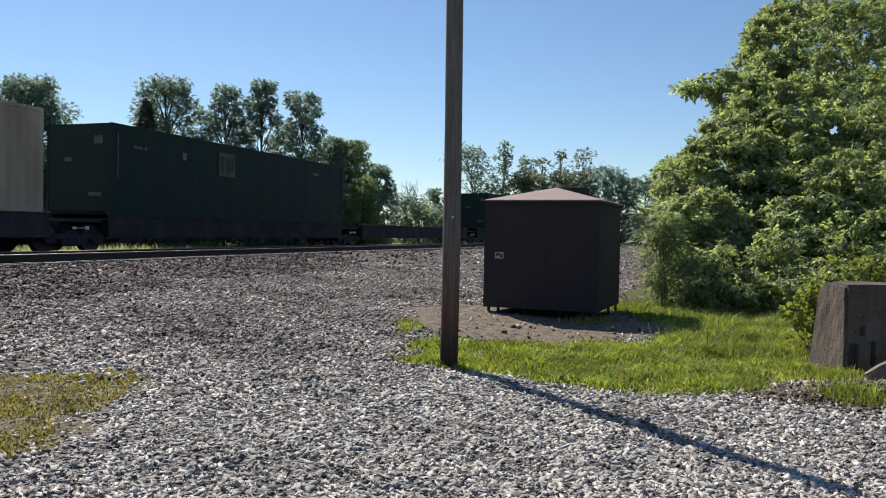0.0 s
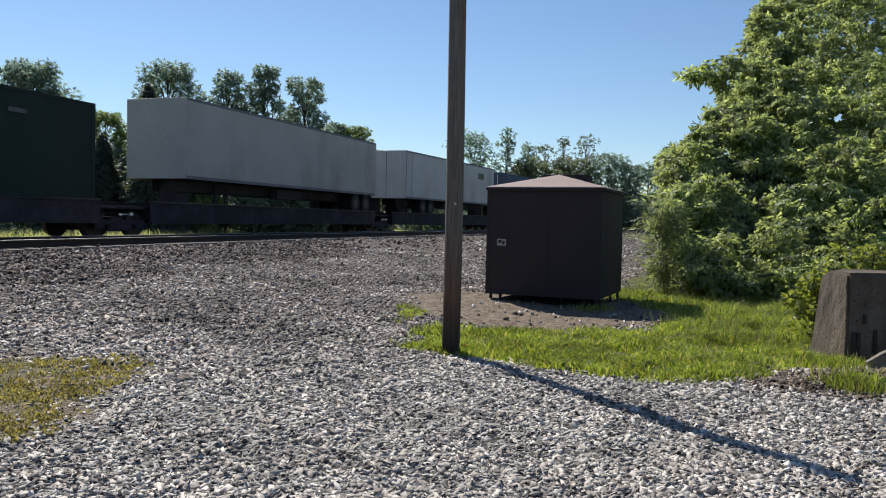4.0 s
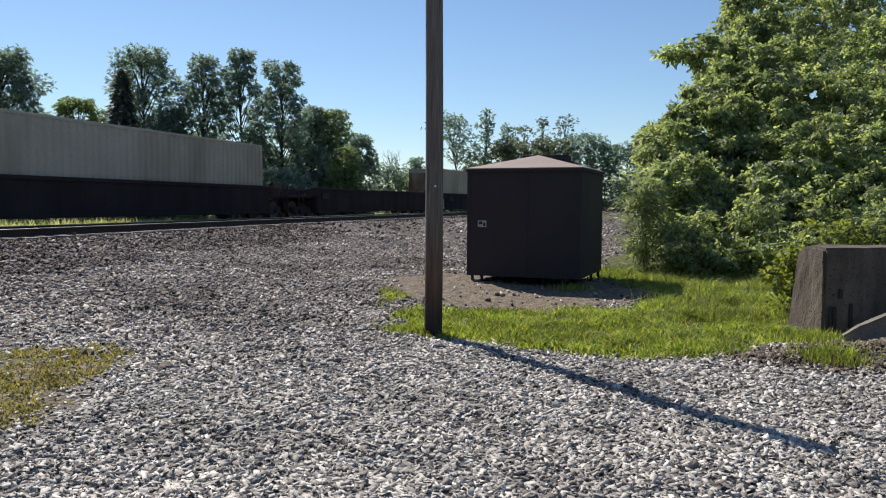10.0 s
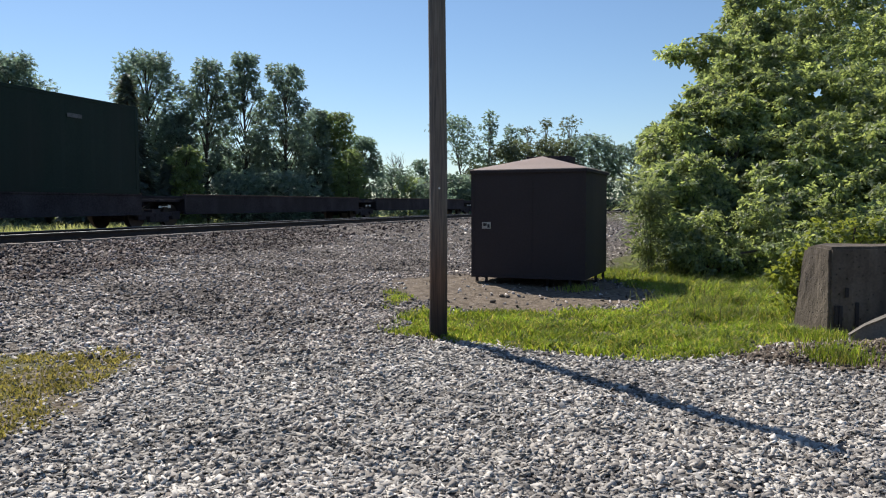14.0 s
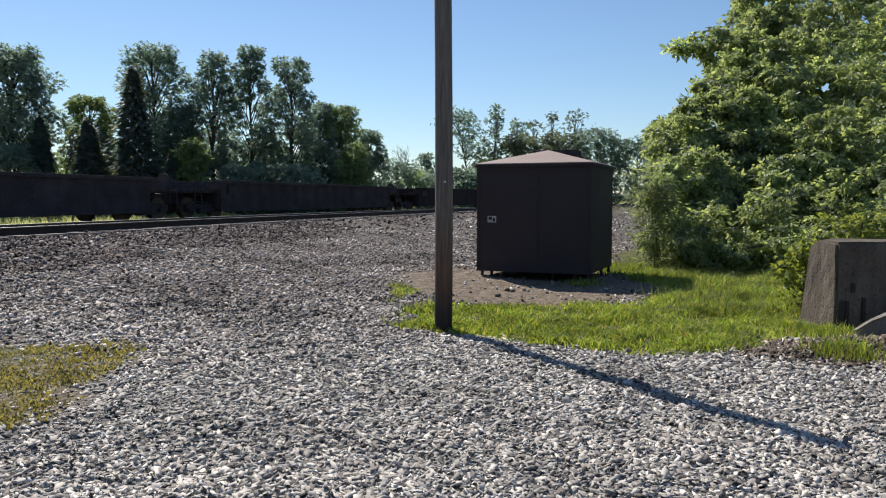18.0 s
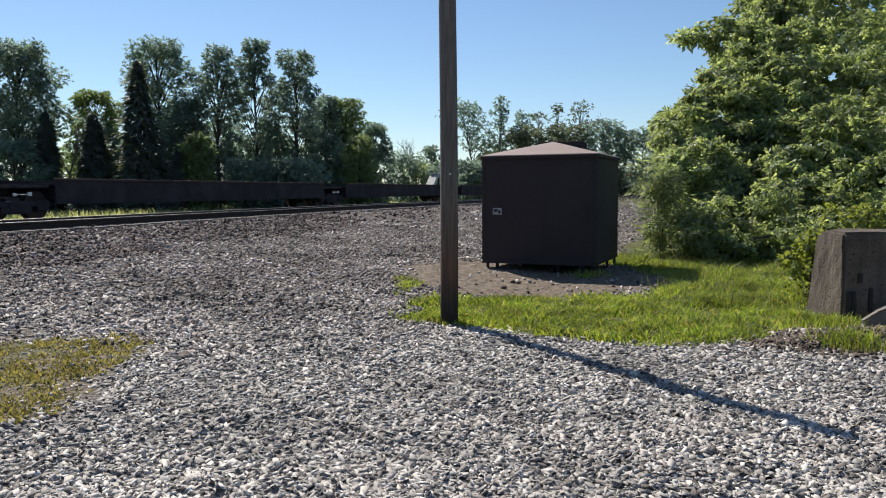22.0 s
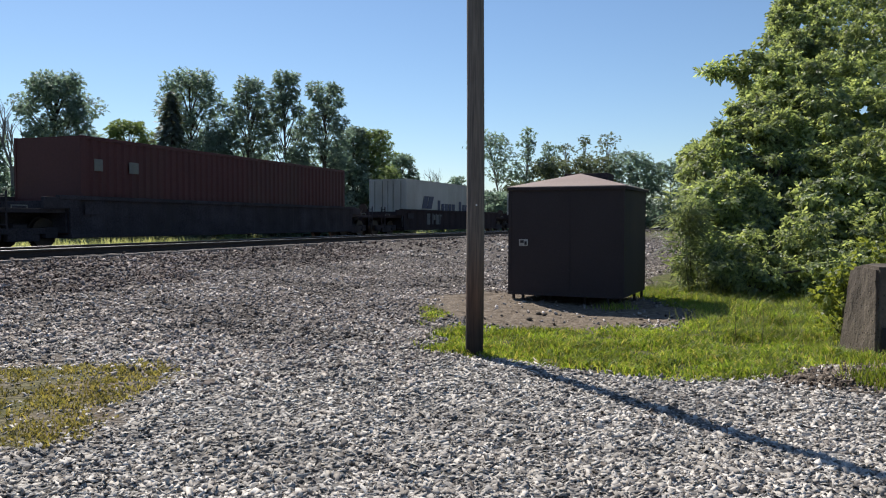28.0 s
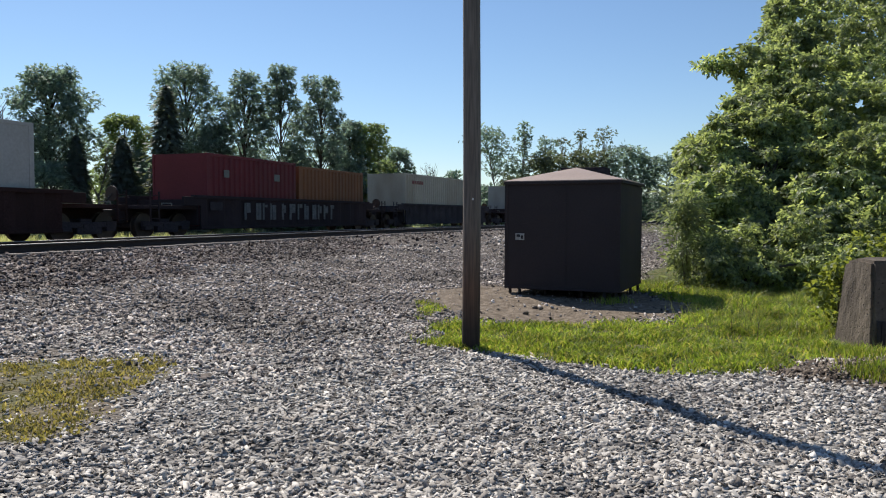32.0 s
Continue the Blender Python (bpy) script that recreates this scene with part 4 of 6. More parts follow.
def mound_tree(name, x, y, spots, label, count, size, seed, leaf="leaf_near", group=""):
    """A many-stemmed spreading tree whose crown is given as clumps (place, radius) round its foot."""
    rng = random.Random(seed)
    th = thing(name, pose(x, y, 0), label, "tree", group)
    cs = [(a - x, b - y, c) for a, b, c, r in spots]
    rs = [r for a, b, c, r in spots]
    top = max(c[2] for c in cs)
    for k in range(3):
        bm = bmesh.new()
        limbs(bm, (rng.uniform(-0.5, 0.5), rng.uniform(-0.4, 0.4), -0.1), (rng.uniform(-1, 1), rng.uniform(-0.8, 0.8), top * 0.28), 0.11, [c for c in cs[k::40] if c[2] < 4], rng, 0.9)
        part("trunk", bm, M["bark"], th)
    outer = [i for i, r in enumerate(rs) if r < 0.35]
    inner = [i for i, r in enumerate(rs) if r >= 0.35]
    if inner:
        v, f = leaf_sprays([cs[i] for i in inner], [rs[i] for i in inner], count // 7, size * 2.0, seed + 40, 6, 0.8, 0.4, 0.2, 0.8, (0.28, 0.40), 0.5)
        ob = new("inner_crown", raw_mesh("inner_crown", v, f, M[leaf]))
        ob.parent = th
    v, f = leaf_sprays([cs[i] for i in outer], [rs[i] for i in outer], count, size, seed, 6, 0.75, 0.45, 0.1, 0.8, (0.20, 0.29), 0.7)
    ob = new("crown", raw_mesh("crown", v, f, M[leaf]))
    ob.parent = th
    return th


def conifer(x, y, h, width, seed, label="dark conical spruce tree with dense drooping boughs"):
    rng = np.random.default_rng(seed)
    th = thing("spruce_tree", pose(x, y, float(height(x, y))), label, "tree", "spruces beyond the track")
    part("trunk", tube(bmesh.new(), (0, 0, -0.1), (0, 0, h * 0.97), 0.16, 0.02, 8), M["bark"], th)
    n = 10000
    t = rng.random(n) ** 0.7
    z = h * (1 - t) * 0.98 + 0.15
    a = rng.uniform(0, 6.28, n)
    tier = 0.62 + 0.22 * np.abs(np.sin(z * 4.1 + np.sin(a * 3) * 0.9)) + 0.26 * np.sin(a * 2 + z * 1.7 + seed) * np.sin(z * 2.3 + a * 3)
    r = width / 2 * (t ** 0.72 * 0.93 + 0.07) * tier * rng.uniform(0.4, 1.0, n) ** 0.5 * (1 + 0.4 * (rng.random(n) > 0.88))
    p = np.stack([np.cos(a) * r, np.sin(a) * r, z - r * 0.18], -1)
    L = rng.uniform(0.2, 0.45, n)
    d = np.stack([np.cos(a), np.sin(a), rng.uniform(-0.7, -0.05, n)], -1)
    u = np.stack([-np.sin(a), np.cos(a), rng.uniform(-0.6, 0.6, n)], -1) * (L * 0.2)[:, None]
    v = np.stack([p - d * (L / 2)[:, None], p + u, p + d * (L / 2)[:, None], p - u], 1).reshape(-1, 3)
    i = np.arange(n)[:, None] * 4
    ob = new("needle_crown", raw_mesh("needle_crown", v, np.concatenate([i + np.array([[0, 1, 2]]), i + np.array([[0, 2, 3]])]), M["needle"]))
    ob.parent = th


def bare_tree(x, y, h, seed, label="thin leafless grey tree with bare upright branches"):
    rng = random.Random(seed)
    th = thing("bare_tree", pose(x, y, float(height(x, y))), label, "tree")
    bm = bmesh.new()

    def grow(p, d, length, r, depth):
        q = p + d * length
        tube(bm, p, q, r, r * 0.65, 5)
        if depth:
            for k in range(3):
                e = (d + Vector((rng.uniform(-0.6, 0.6), rng.uniform(-0.6, 0.6), rng.uniform(0.1, 0.5)))).normalized()
                grow(p.lerp(q, rng.uniform(0.55, 1.0)), e, length * rng.uniform(0.5, 0.72), r * 0.55, depth - 1)

    grow(Vector((0, 0, -0.1)), Vector((0, 0, 1)), h * 0.42, 0.012 * h, 4)
    part("branch_frame", bm, M["bark_grey"], th)


def at(px, depth):
    """Ground place at a bearing (tangent off the main view) and a depth."""
    return px * depth, depth


def build_trees():
    tall = "tall leafy roadside tree with an open haze-greyed crown beyond the track"
    grp = "trees beyond the track"
    young = "sunlit bright green young tree beyond the track"
    layered = ((2.3, -0.4, 6.6, 0.55), (2.9, -0.3, 6.3, 0.5), (3.3, -0.2, 6.0, 0.42), (1.8, -0.5, 7.4, 0.7), (1.4, -0.4, 8.4, 0.7), (2.5, 0.2, 5.6, 0.4), (0.9, -0.5, 9.6, 0.6), (2.2, 0.0, 5.0, 0.4))
    for x, y, h, w, seed, leaf, lab, low, extra in (
            (-26.3, 46, 10.9, 5.0, 1, "leaf_hazed", tall, 0.34, layered), (-19.3, 50, 11.7, 5.4, 2, "leaf_hazed", tall, 0.08, ()), (-15.5, 50, 11.2, 3.5, 3, "leaf_hazed", tall, 0.08, ()),
            (-13.35, 51, 11.8, 3.2, 4, "leaf_hazed", tall, 0.06, ()), (-10.9, 52, 11.2, 3.7, 5, "leaf_hazed", tall, 0.04, ()), (-17.2, 49, 7.6, 2.6, 6, "leaf_hazed", tall, 0.15, ()),
            (-9.4, 55, 8.5, 3.0, 7, "leaf_hazed", tall, 0.03, ()), (-8.0, 56, 8.4, 3.3, 8, "leaf_light", young, 0.03, ()),
            (-6.5, 60, 6.9, 3.2, 9, "leaf_hazed", tall, 0.03, ()), (-23.6, 50, 8.4, 3.9, 10, "leaf_light", young, 0.06, ()),
            (-31.8, 46, 7.6, 5.0, 45, "leaf_hazed", tall, 0.1, ()), (-36.5, 46, 10.5, 6.5, 46, "leaf_hazed", tall, 0.2, ())):
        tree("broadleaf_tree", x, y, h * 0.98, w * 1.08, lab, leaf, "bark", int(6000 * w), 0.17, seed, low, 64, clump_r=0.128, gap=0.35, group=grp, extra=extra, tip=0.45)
    bush = "dense low bush in summer leaf beyond the track"
    for x, y, h, w, seed, leaf in ((-6.6, 52, 4.8, 3.0, 11, "leaf_light"), (-14.9, 44, 4.6, 2.4, 12, "leaf_light"), (-25.0, 43, 4.4, 4.0, 13, "leaf_hazed"),
                                   (-5.0, 70, 4.8, 4.2, 14, "leaf_hazed"), (-2.7, 78, 5.8, 3.2, 15, "leaf_hazed"), (-1.5, 70, 3.8, 6.0, 16, "leaf_hazed"),
                                   (-12.6, 47, 3.4, 4.2, 18, "leaf_hazed"), (-9.9, 48, 3.4, 4.4, 19, "leaf_hazed"), (-18.3, 47, 3.4, 4.4, 20, "leaf_hazed"), (-17.0, 50, 4.0, 3.6, 50, "leaf_hazed"),
                                   (-28.5, 44, 3.6, 5.0, 47, "leaf_hazed"), (-21.0, 48, 4.6, 4.4, 49, "leaf_hazed"), (-22.6, 49, 5.6, 4.5, 58, "leaf_hazed"), (-12.3, 52, 5.0, 4.0, 51, "leaf_hazed"), (-16.4, 55, 6.4, 4.2, 71, "leaf_hazed"), (-13.6, 56, 6.0, 4.2, 72, "leaf_hazed"), (-11.2, 57, 6.6, 4.0, 73, "leaf_hazed"), (-19.8, 54, 6.0, 4.6, 74, "leaf_hazed"), (-9.3, 54, 5.2, 4.4, 59, "leaf_hazed"),
                                   (-27.5, 52, 4.6, 5.0, 53, "leaf_light"), (-30.5, 50, 5.6, 5.5, 60, "leaf_hazed"), (-3.4, 72, 4.0, 5.0, 52, "leaf_light"), (1.0, 84, 4.6, 7.0, 54, "leaf_hazed"), (4.5, 92, 6.0, 8.0, 55, "leaf_olive"),
                                   (8.5, 98, 9.2, 9.0, 38, "leaf_olive"), (13.4, 98, 9.4, 8.6, 39, "leaf_olive"), (18.4, 98, 9.6, 8.0, 37, "leaf_hazed"), (23.4, 98, 8.2, 8.4, 41, "leaf_hazed"), (30.0, 104, 7.5, 10.0, 48, "leaf_hazed"), (36.0, 104, 8.5, 10.0, 40, "leaf_hazed")):
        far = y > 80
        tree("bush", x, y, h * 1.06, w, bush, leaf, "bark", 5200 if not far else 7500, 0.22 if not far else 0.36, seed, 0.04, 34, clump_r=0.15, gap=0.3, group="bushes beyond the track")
    airy = "distant tree with a sparse olive crown and visible branches"
    for x, y, h, w, seed, leaf, n, low, lean in ((2.8, 100, 13.2, 6.4, 31, "leaf_hazed", 4200, 0.52, -2.6), (5.2, 100, 13.7, 3.0, 32, "leaf_hazed", 2000, 0.45, 0.5), (8.7, 105, 12.3, 3.6, 33, "leaf_hazed", 3400, 0.3, 0.0),
                                                 (11.5, 110, 12.8, 2.9, 34, "leaf_olive", 1500, 0.35, 0.0), (14.4, 112, 14.1, 2.8, 36, "leaf_olive", 1400, 0.35, 0.0), (17.8, 112, 14.3, 4.6, 35, "leaf_olive", 1700, 0.4, 0.0)):
        tree("distant_tree", x, y, h, w * 1.15, airy, leaf, "bark_grey", n, 0.30, seed, low, 24, clump_r=0.15, lean=lean, group="distant trees")
    for x, y, h, w, seed in ((-18.6, 45, 9.3, 4.2, 21), (-21.4, 45, 6.2, 3.4, 22), (-24.2, 45, 6.3, 2.6, 23), (-16.0, 44, 4.2, 1.9, 24)):
        conifer(x, y, h, w, seed)
    for x, y, h, seed in ((17.9, 111.5, 13.6, 35), (-4.7, 72, 6.7, 42), (-3.95, 74, 7.8, 43), (-27.8, 44, 11.5, 44), (-23.6, 46.5, 7.2, 49)):
        bare_tree(x, y, h, seed)
    near = "large spreading box elder in full green leaf at the yard's edge"
    # crown clumps over a thicket that rises away from the yard, in two trees
    OUT_B, OUT_E = [0.215, 0.222, 0.225, 0.2316, 0.2495, 0.2677, 0.2857, 0.3141, 0.3243, 0.36, 0.45, 0.6], [-0.08, -0.01, 0.050, 0.060, 0.094, 0.104, 0.122, 0.176, 0.215, 0.262, 0.36, 0.50]
    # how far the crown reaches out over the yard, height by height
    LOW_E, LOW_B = [-0.10, -0.082, -0.053, -0.016, 0.02, 0.055, 0.088, 0.105, 0.12, 0.146, 0.168, 0.198, 0.242, 0.30], [0.312, 0.300, 0.280, 0.264, 0.256, 0.248, 0.250, 0.278, 0.291, 0.308, 0.326, 0.334, 0.352, 0.368]
    rng = random.Random(77)
    left, right = [], []
    tips = []
    for i in range(12000):
        backing = i % 6 == 0
        py = 17.5 + 16.5 * rng.random() ** 1.2
        b = rng.uniform(0.222, 0.66)
        x = b * py
        lump = 0.55 * noise.noise((x * 0.45, py * 0.45, 3.0)) + 0.5 * noise.noise((x * 1.1, py * 1.1, 8.0))
        side = 1.6 + py * float(np.interp(b, OUT_B, OUT_E)) - 0.35
        front = (py - 17.3) * 0.72 + 0.5 + 3.2 * max(b - 0.4, 0)
        z = min(side + 0.3 * lump, front + lump * min(1.0, front * 0.5), 11.5)
        if py < 19.5 and rng.random() < 0.45:
            z = rng.uniform(0.3, max(z, 0.5))
        z = max(z, 0.3)
        e = (z - 1.6) / py
        if b - 0.22 / py < float(np.interp(e, LOW_E, LOW_B)):
            continue
        group = left if b < 0.41 else right
        if backing:
            if b - 1.0 / py > float(np.interp(e, LOW_E, LOW_B)) and rng.random() < 0.7:
                group.append((x, py + rng.uniform(0.7, 2.2), max(z * rng.uniform(0.35, 1.0), 0.4), rng.uniform(0.36, 0.6)))
            continue
        p = Vector((x, py, z))
        if any((p - q).length_squared < 0.21 for q in tips):
            continue
        tips.append(p)
        # one bough end: a few tight sprays, hanging unevenly with dark room between them
        for k in range(5):
            q = p + Vector((rng.uniform(-0.42, 0.42), rng.uniform(-0.42, 0.42), rng.uniform(-0.30, 0.22)))
            if q.x / q.y - 0.16 / q.y > float(np.interp((q.z - 1.6) / q.y, LOW_E, LOW_B)):
                group.append((q.x, q.y, max(q.z, 0.15), rng.uniform(0.10, 0.20)))
    # one long branch reaches out of the crown
    left += [(5.10, 18.2, 5.08, 0.08), (5.26, 18.2, 5.12, 0.10), (5.36, 18.3, 5.28, 0.09), (5.46, 18.3, 5.10, 0.12), (5.66, 18.4, 5.20, 0.14), (5.62, 18.4, 5.42, 0.10),
             (5.90, 18.5, 5.22, 0.16), (6.15, 18.6, 5.3, 0.2), (6.1, 18.6, 5.0, 0.16), (6.35, 18.7, 5.6, 0.2)]
    fringe = []
    for i in range(110):
        py, b = rng.uniform(16.2, 17.7), rng.uniform(0.285, 0.46)
        fringe.append((b * py, py, rng.uniform(0.15, 0.5 + (py - 16.0) * 0.75), rng.uniform(0.14, 0.34)))
    mound_tree("box_elder", 7.6, 21.5, left, near, 118000, 0.138, 61, group="box elders by the yard")
    mound_tree("box_elder", 11.8, 22.5, right, near, 108000, 0.138, 62, group="box elders by the yard")
    mound_tree("undergrowth", 5.9, 17.0, fringe, "ragged green saplings along the foot of the box elders", 15000, 0.10, 63)
    low = "leafy green shrub growing at the foot of the box elders"
    for x, y, h, w, seed, n in ((8.8, 14.8, 1.7, 2.6, 64, 9000), (10.4, 14.6, 2.4, 3.0, 65, 10000)):
        tree("shrub", x, y, h, w, low, "leaf_near", "bark", int(n * 1.2), 0.105, seed, 0.04, 30, clump_r=0.17, group="shrubs by the yard")
    for x, y, h, w, seed, n in ((5.75, 10.85, 1.45, 1.5, 68, 2600), (5.0, 10.95, 1.0, 0.8, 70, 900)):
        tree("vine", x, y, h, w, "broad-leaved yellow-green vine growing round the concrete block", "leaf_vine", "bark", n, 0.08, seed, 0.1, 16, clump_r=0.17, group="vines by the block")


def build_fronds():
    """A young sumac: arching fronds of narrow paired leaflets on a few thin stems."""
    rng = random.Random(31)
    x0, y0 = 4.72, 17.4
    th = thing("sumac", pose(x0, y0, float(height(x0, y0))), "young sumac with pale arching fronds of narrow leaflets", "shrub")
    feet = [(rng.uniform(-0.15, 0.15), rng.uniform(-0.15, 0.15)) for k in range(5)]
    for fx, fy in feet:
        part("stem", tube(bmesh.new(), (fx, fy, -0.05), (fx - rng.uniform(0.05, 0.3), fy - rng.uniform(0.0, 0.2), rng.uniform(1.2, 1.9)), 0.009, 0.004, 6), M["bark"], th)
    cs, rs = [], []
    for k in range(52):
        z = 0.1 + 2.1 * rng.random()
        cs.append((0.05 - 0.10 * z - rng.uniform(0.0, 0.32), rng.uniform(-0.3, 0.2), z))
        rs.append(rng.uniform(0.12, 0.20))
    v, f = leaf_sprays(cs, rs, 1700, 0.22, 31, 7, 0.8, 0.0, 0.2, 0.8, (0.075, 0.11), 0.25)
    ob = new("fronds", raw_mesh("fronds", v, f, M["frond"]))
    ob.parent = th


build_fronds()
build_trees()


def build_unseen_wood():
    """An unseen wood, added to close the yard and low sky behind the viewer."""
    rng = random.Random(5)
    cs, rs = [], []
    for i in range(150):
        a = radians(rng.uniform(95, 262))
        r = rng.uniform(24, 31)
        cs.append((math.sin(a) * r, math.cos(a) * r, rng.uniform(0.5, 5.0)))
        rs.append(rng.uniform(1.4, 2.6))
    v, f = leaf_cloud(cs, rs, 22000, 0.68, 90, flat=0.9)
    tagged(new("woods", raw_mesh("woods", v, f, M["leaf_hazed"])), "unseen dense green wood added to close the yard on its near side", "woods", kind="stuff")


build_unseen_wood()


# ---- freight cars and their loads: x runs back along the train, -y faces the yard, z is from the rail's top ----
RIDERS = []


def rider(name, s, label, category, group):
    ob = thing(name, on_line(s), label, category, group)
    RIDERS.append((ob, s))
    return ob


def mesh_of(name, bm, material):
    me = bpy.data.meshes.new(name)
    bm.to_mesh(me)
    bm.free()
    me.materials.append(material)
    return me


WHEEL = tube(tube(bmesh.new(), (0, -0.07, 0), (0, 0.07, 0), 0.42, 0.40, 20), (0, 0.07, 0), (0, 0.10, 0), 0.455, 0.455, 20)
WHEEL = mesh_of("wheel", WHEEL, M["wheel_steel"])
SIDE = bmesh.new()
for rows in ((-1.15, 1.15, -0.07, 0.07, 0.40, 0.56), (-0.50, 0.50, -0.09, 0.09, 0.20, 0.40), (-1.10, -0.70, -0.09, 0.09, 0.28, 0.58), (0.70, 1.10, -0.09, 0.09, 0.28, 0.58), (-0.25, 0.25, -0.11, 0.11, 0.24, 0.50)):
    box(SIDE, *rows, bevel=0.02)
SIDE = mesh_of("side_frame", SIDE, M["black_steel"])
BOLSTER = mesh_of("bolster", boxes([(-0.22, 0.22, -0.95, 0.95, 0.34, 0.66), (-0.9, -0.84, -0.75, 0.75, 0.38, 0.46), (0.84, 0.9, -0.75, 0.75, 0.38, 0.46)], 0.02), M["black_steel"])


def truck(parent, x):
    t = shared("truck", BOLSTER, parent, pose(x, 0, 0))
    for y in (-1.0, 1.0):
        shared("side_frame", SIDE, t, pose(0, y, 0))
    for wx in (-0.88, 0.88):
        for y, r in ((-0.76, 0), (0.76, 180)):
            shared("wheel", WHEEL, t, pose(wx, y, 0.42, 0, 0, r))


def spine_car(s0, s1, hitches=(), tone="black_steel", deck="black_steel"):
    L = s1 - s0
    h = L / 2
    word = {"black_steel": "black", "car_yellow": "faded yellow", "car_brown": "dark brown"}[deck]
    car = rider("spine_car", (s0 + s1) / 2, "grimy black articulated intermodal spine car with a " + word + " deck", "rail car", "spine cars")
    part("center_sill", boxes([(-h + 0.1, h - 0.1, -0.30, 0.30, 0.46, 1.0)], 0.02), M[tone], car)
    for y in (-1.26, 1.20):
        part("side_beam", prism([(y - 0.03, 0.46), (y + 0.09, 0.46), (y + 0.09, 0.52), (y + 0.06, 0.53), (y + 0.06, 1.11), (y + 0.09, 1.12), (y + 0.09, 1.17), (y - 0.03, 1.17), (y - 0.03, 1.12), (y, 1.11), (y, 0.53), (y - 0.03, 0.52)], -h + 1.2, h - 1.2), M[tone], car)
    part("deck_edge", boxes([(-h + 1.2, h - 1.2, -1.29, -1.15, 1.172, 1.205)], 0.008), M["lip_brown"], car, "rusty brown deck edge")
    n = 7
    for i in range(n):
        x = -h + 1.6 + (L - 3.2) * i / (n - 1)
        part("cross_bearer", boxes([(x - 0.10, x + 0.10, -1.19, -0.31, 0.58, 0.98)], 0.01), M[tone], car)
    part("deck_plate", boxes([(-h + 1.25, -0.1, -1.15, 1.15, 1.005, 1.05), (0.1, h - 1.25, -1.15, 1.15, 1.005, 1.05)], 0.006), M[deck], car)
    for x0, x1 in ((-h + 0.12, -h + 1.22), (h - 1.22, h - 0.12)):
        part("end_platform", boxes([(x0, x1, -1.0, 1.0, 0.92, 1.0)], 0.01), M[tone], car)
    part("brake_hose", tube(bmesh.new(), (-h + 0.3, -0.5, 0.92), (-h - 0.25, -0.45, 0.62), 0.03, 0.03, 6), M["tyre"], car)
    # uncoupling lever, its ends enlarged and white to stand for sun glints
    part("glint_lever", boxes([(-h + 0.16, -h + 0.28, -1.34, -1.30, 0.70, 0.80), (-h - 0.32, -h - 0.22, -1.34, -1.30, 0.70, 0.78), (-h - 0.32, -h + 0.28, -1.30, -1.285, 0.73, 0.755)], 0.008), M["white_mark"], car, "small uncoupling lever with tips painted white as sun glints")
    truck(car, -h)
    for hs in hitches:
        x = hs - (s0 + s1) / 2
        hk = part("hitch_stand", boxes([(x - 0.02, x + 0.46, -0.32, 0.32, 1.95, 2.06)], 0.03), M["hitch_white"], car, "raised pale trailer hitch head")
        bm = bmesh.new()
        vs = [bm.verts.new(p) for y in (-0.30, 0.30) for p in ((x - 1.02, y, 1.055), (x - 0.62, y, 1.055), (x + 0.36, y, 1.945), (x + 0.02, y, 1.945))]
        for q in ((0, 1, 2, 3), (7, 6, 5, 4), (0, 4, 5, 1), (1, 5, 6, 2), (2, 6, 7, 3), (3, 7, 4, 0)):
            bm.faces.new([vs[k] for k in q])
        bmesh.ops.bevel(bm, geom=bm.edges[:], offset=0.02, segments=2, affect="EDGES")
        part("strut_plate", bm, M["hitch_white"], hk, "dirty pale inclined strut")
        part("strut", tube(bmesh.new(), (x + 0.45, -0.2, 1.05), (x + 0.22, -0.2, 1.92), 0.06, 0.06, 8), M["black_steel"], hk)
    return car


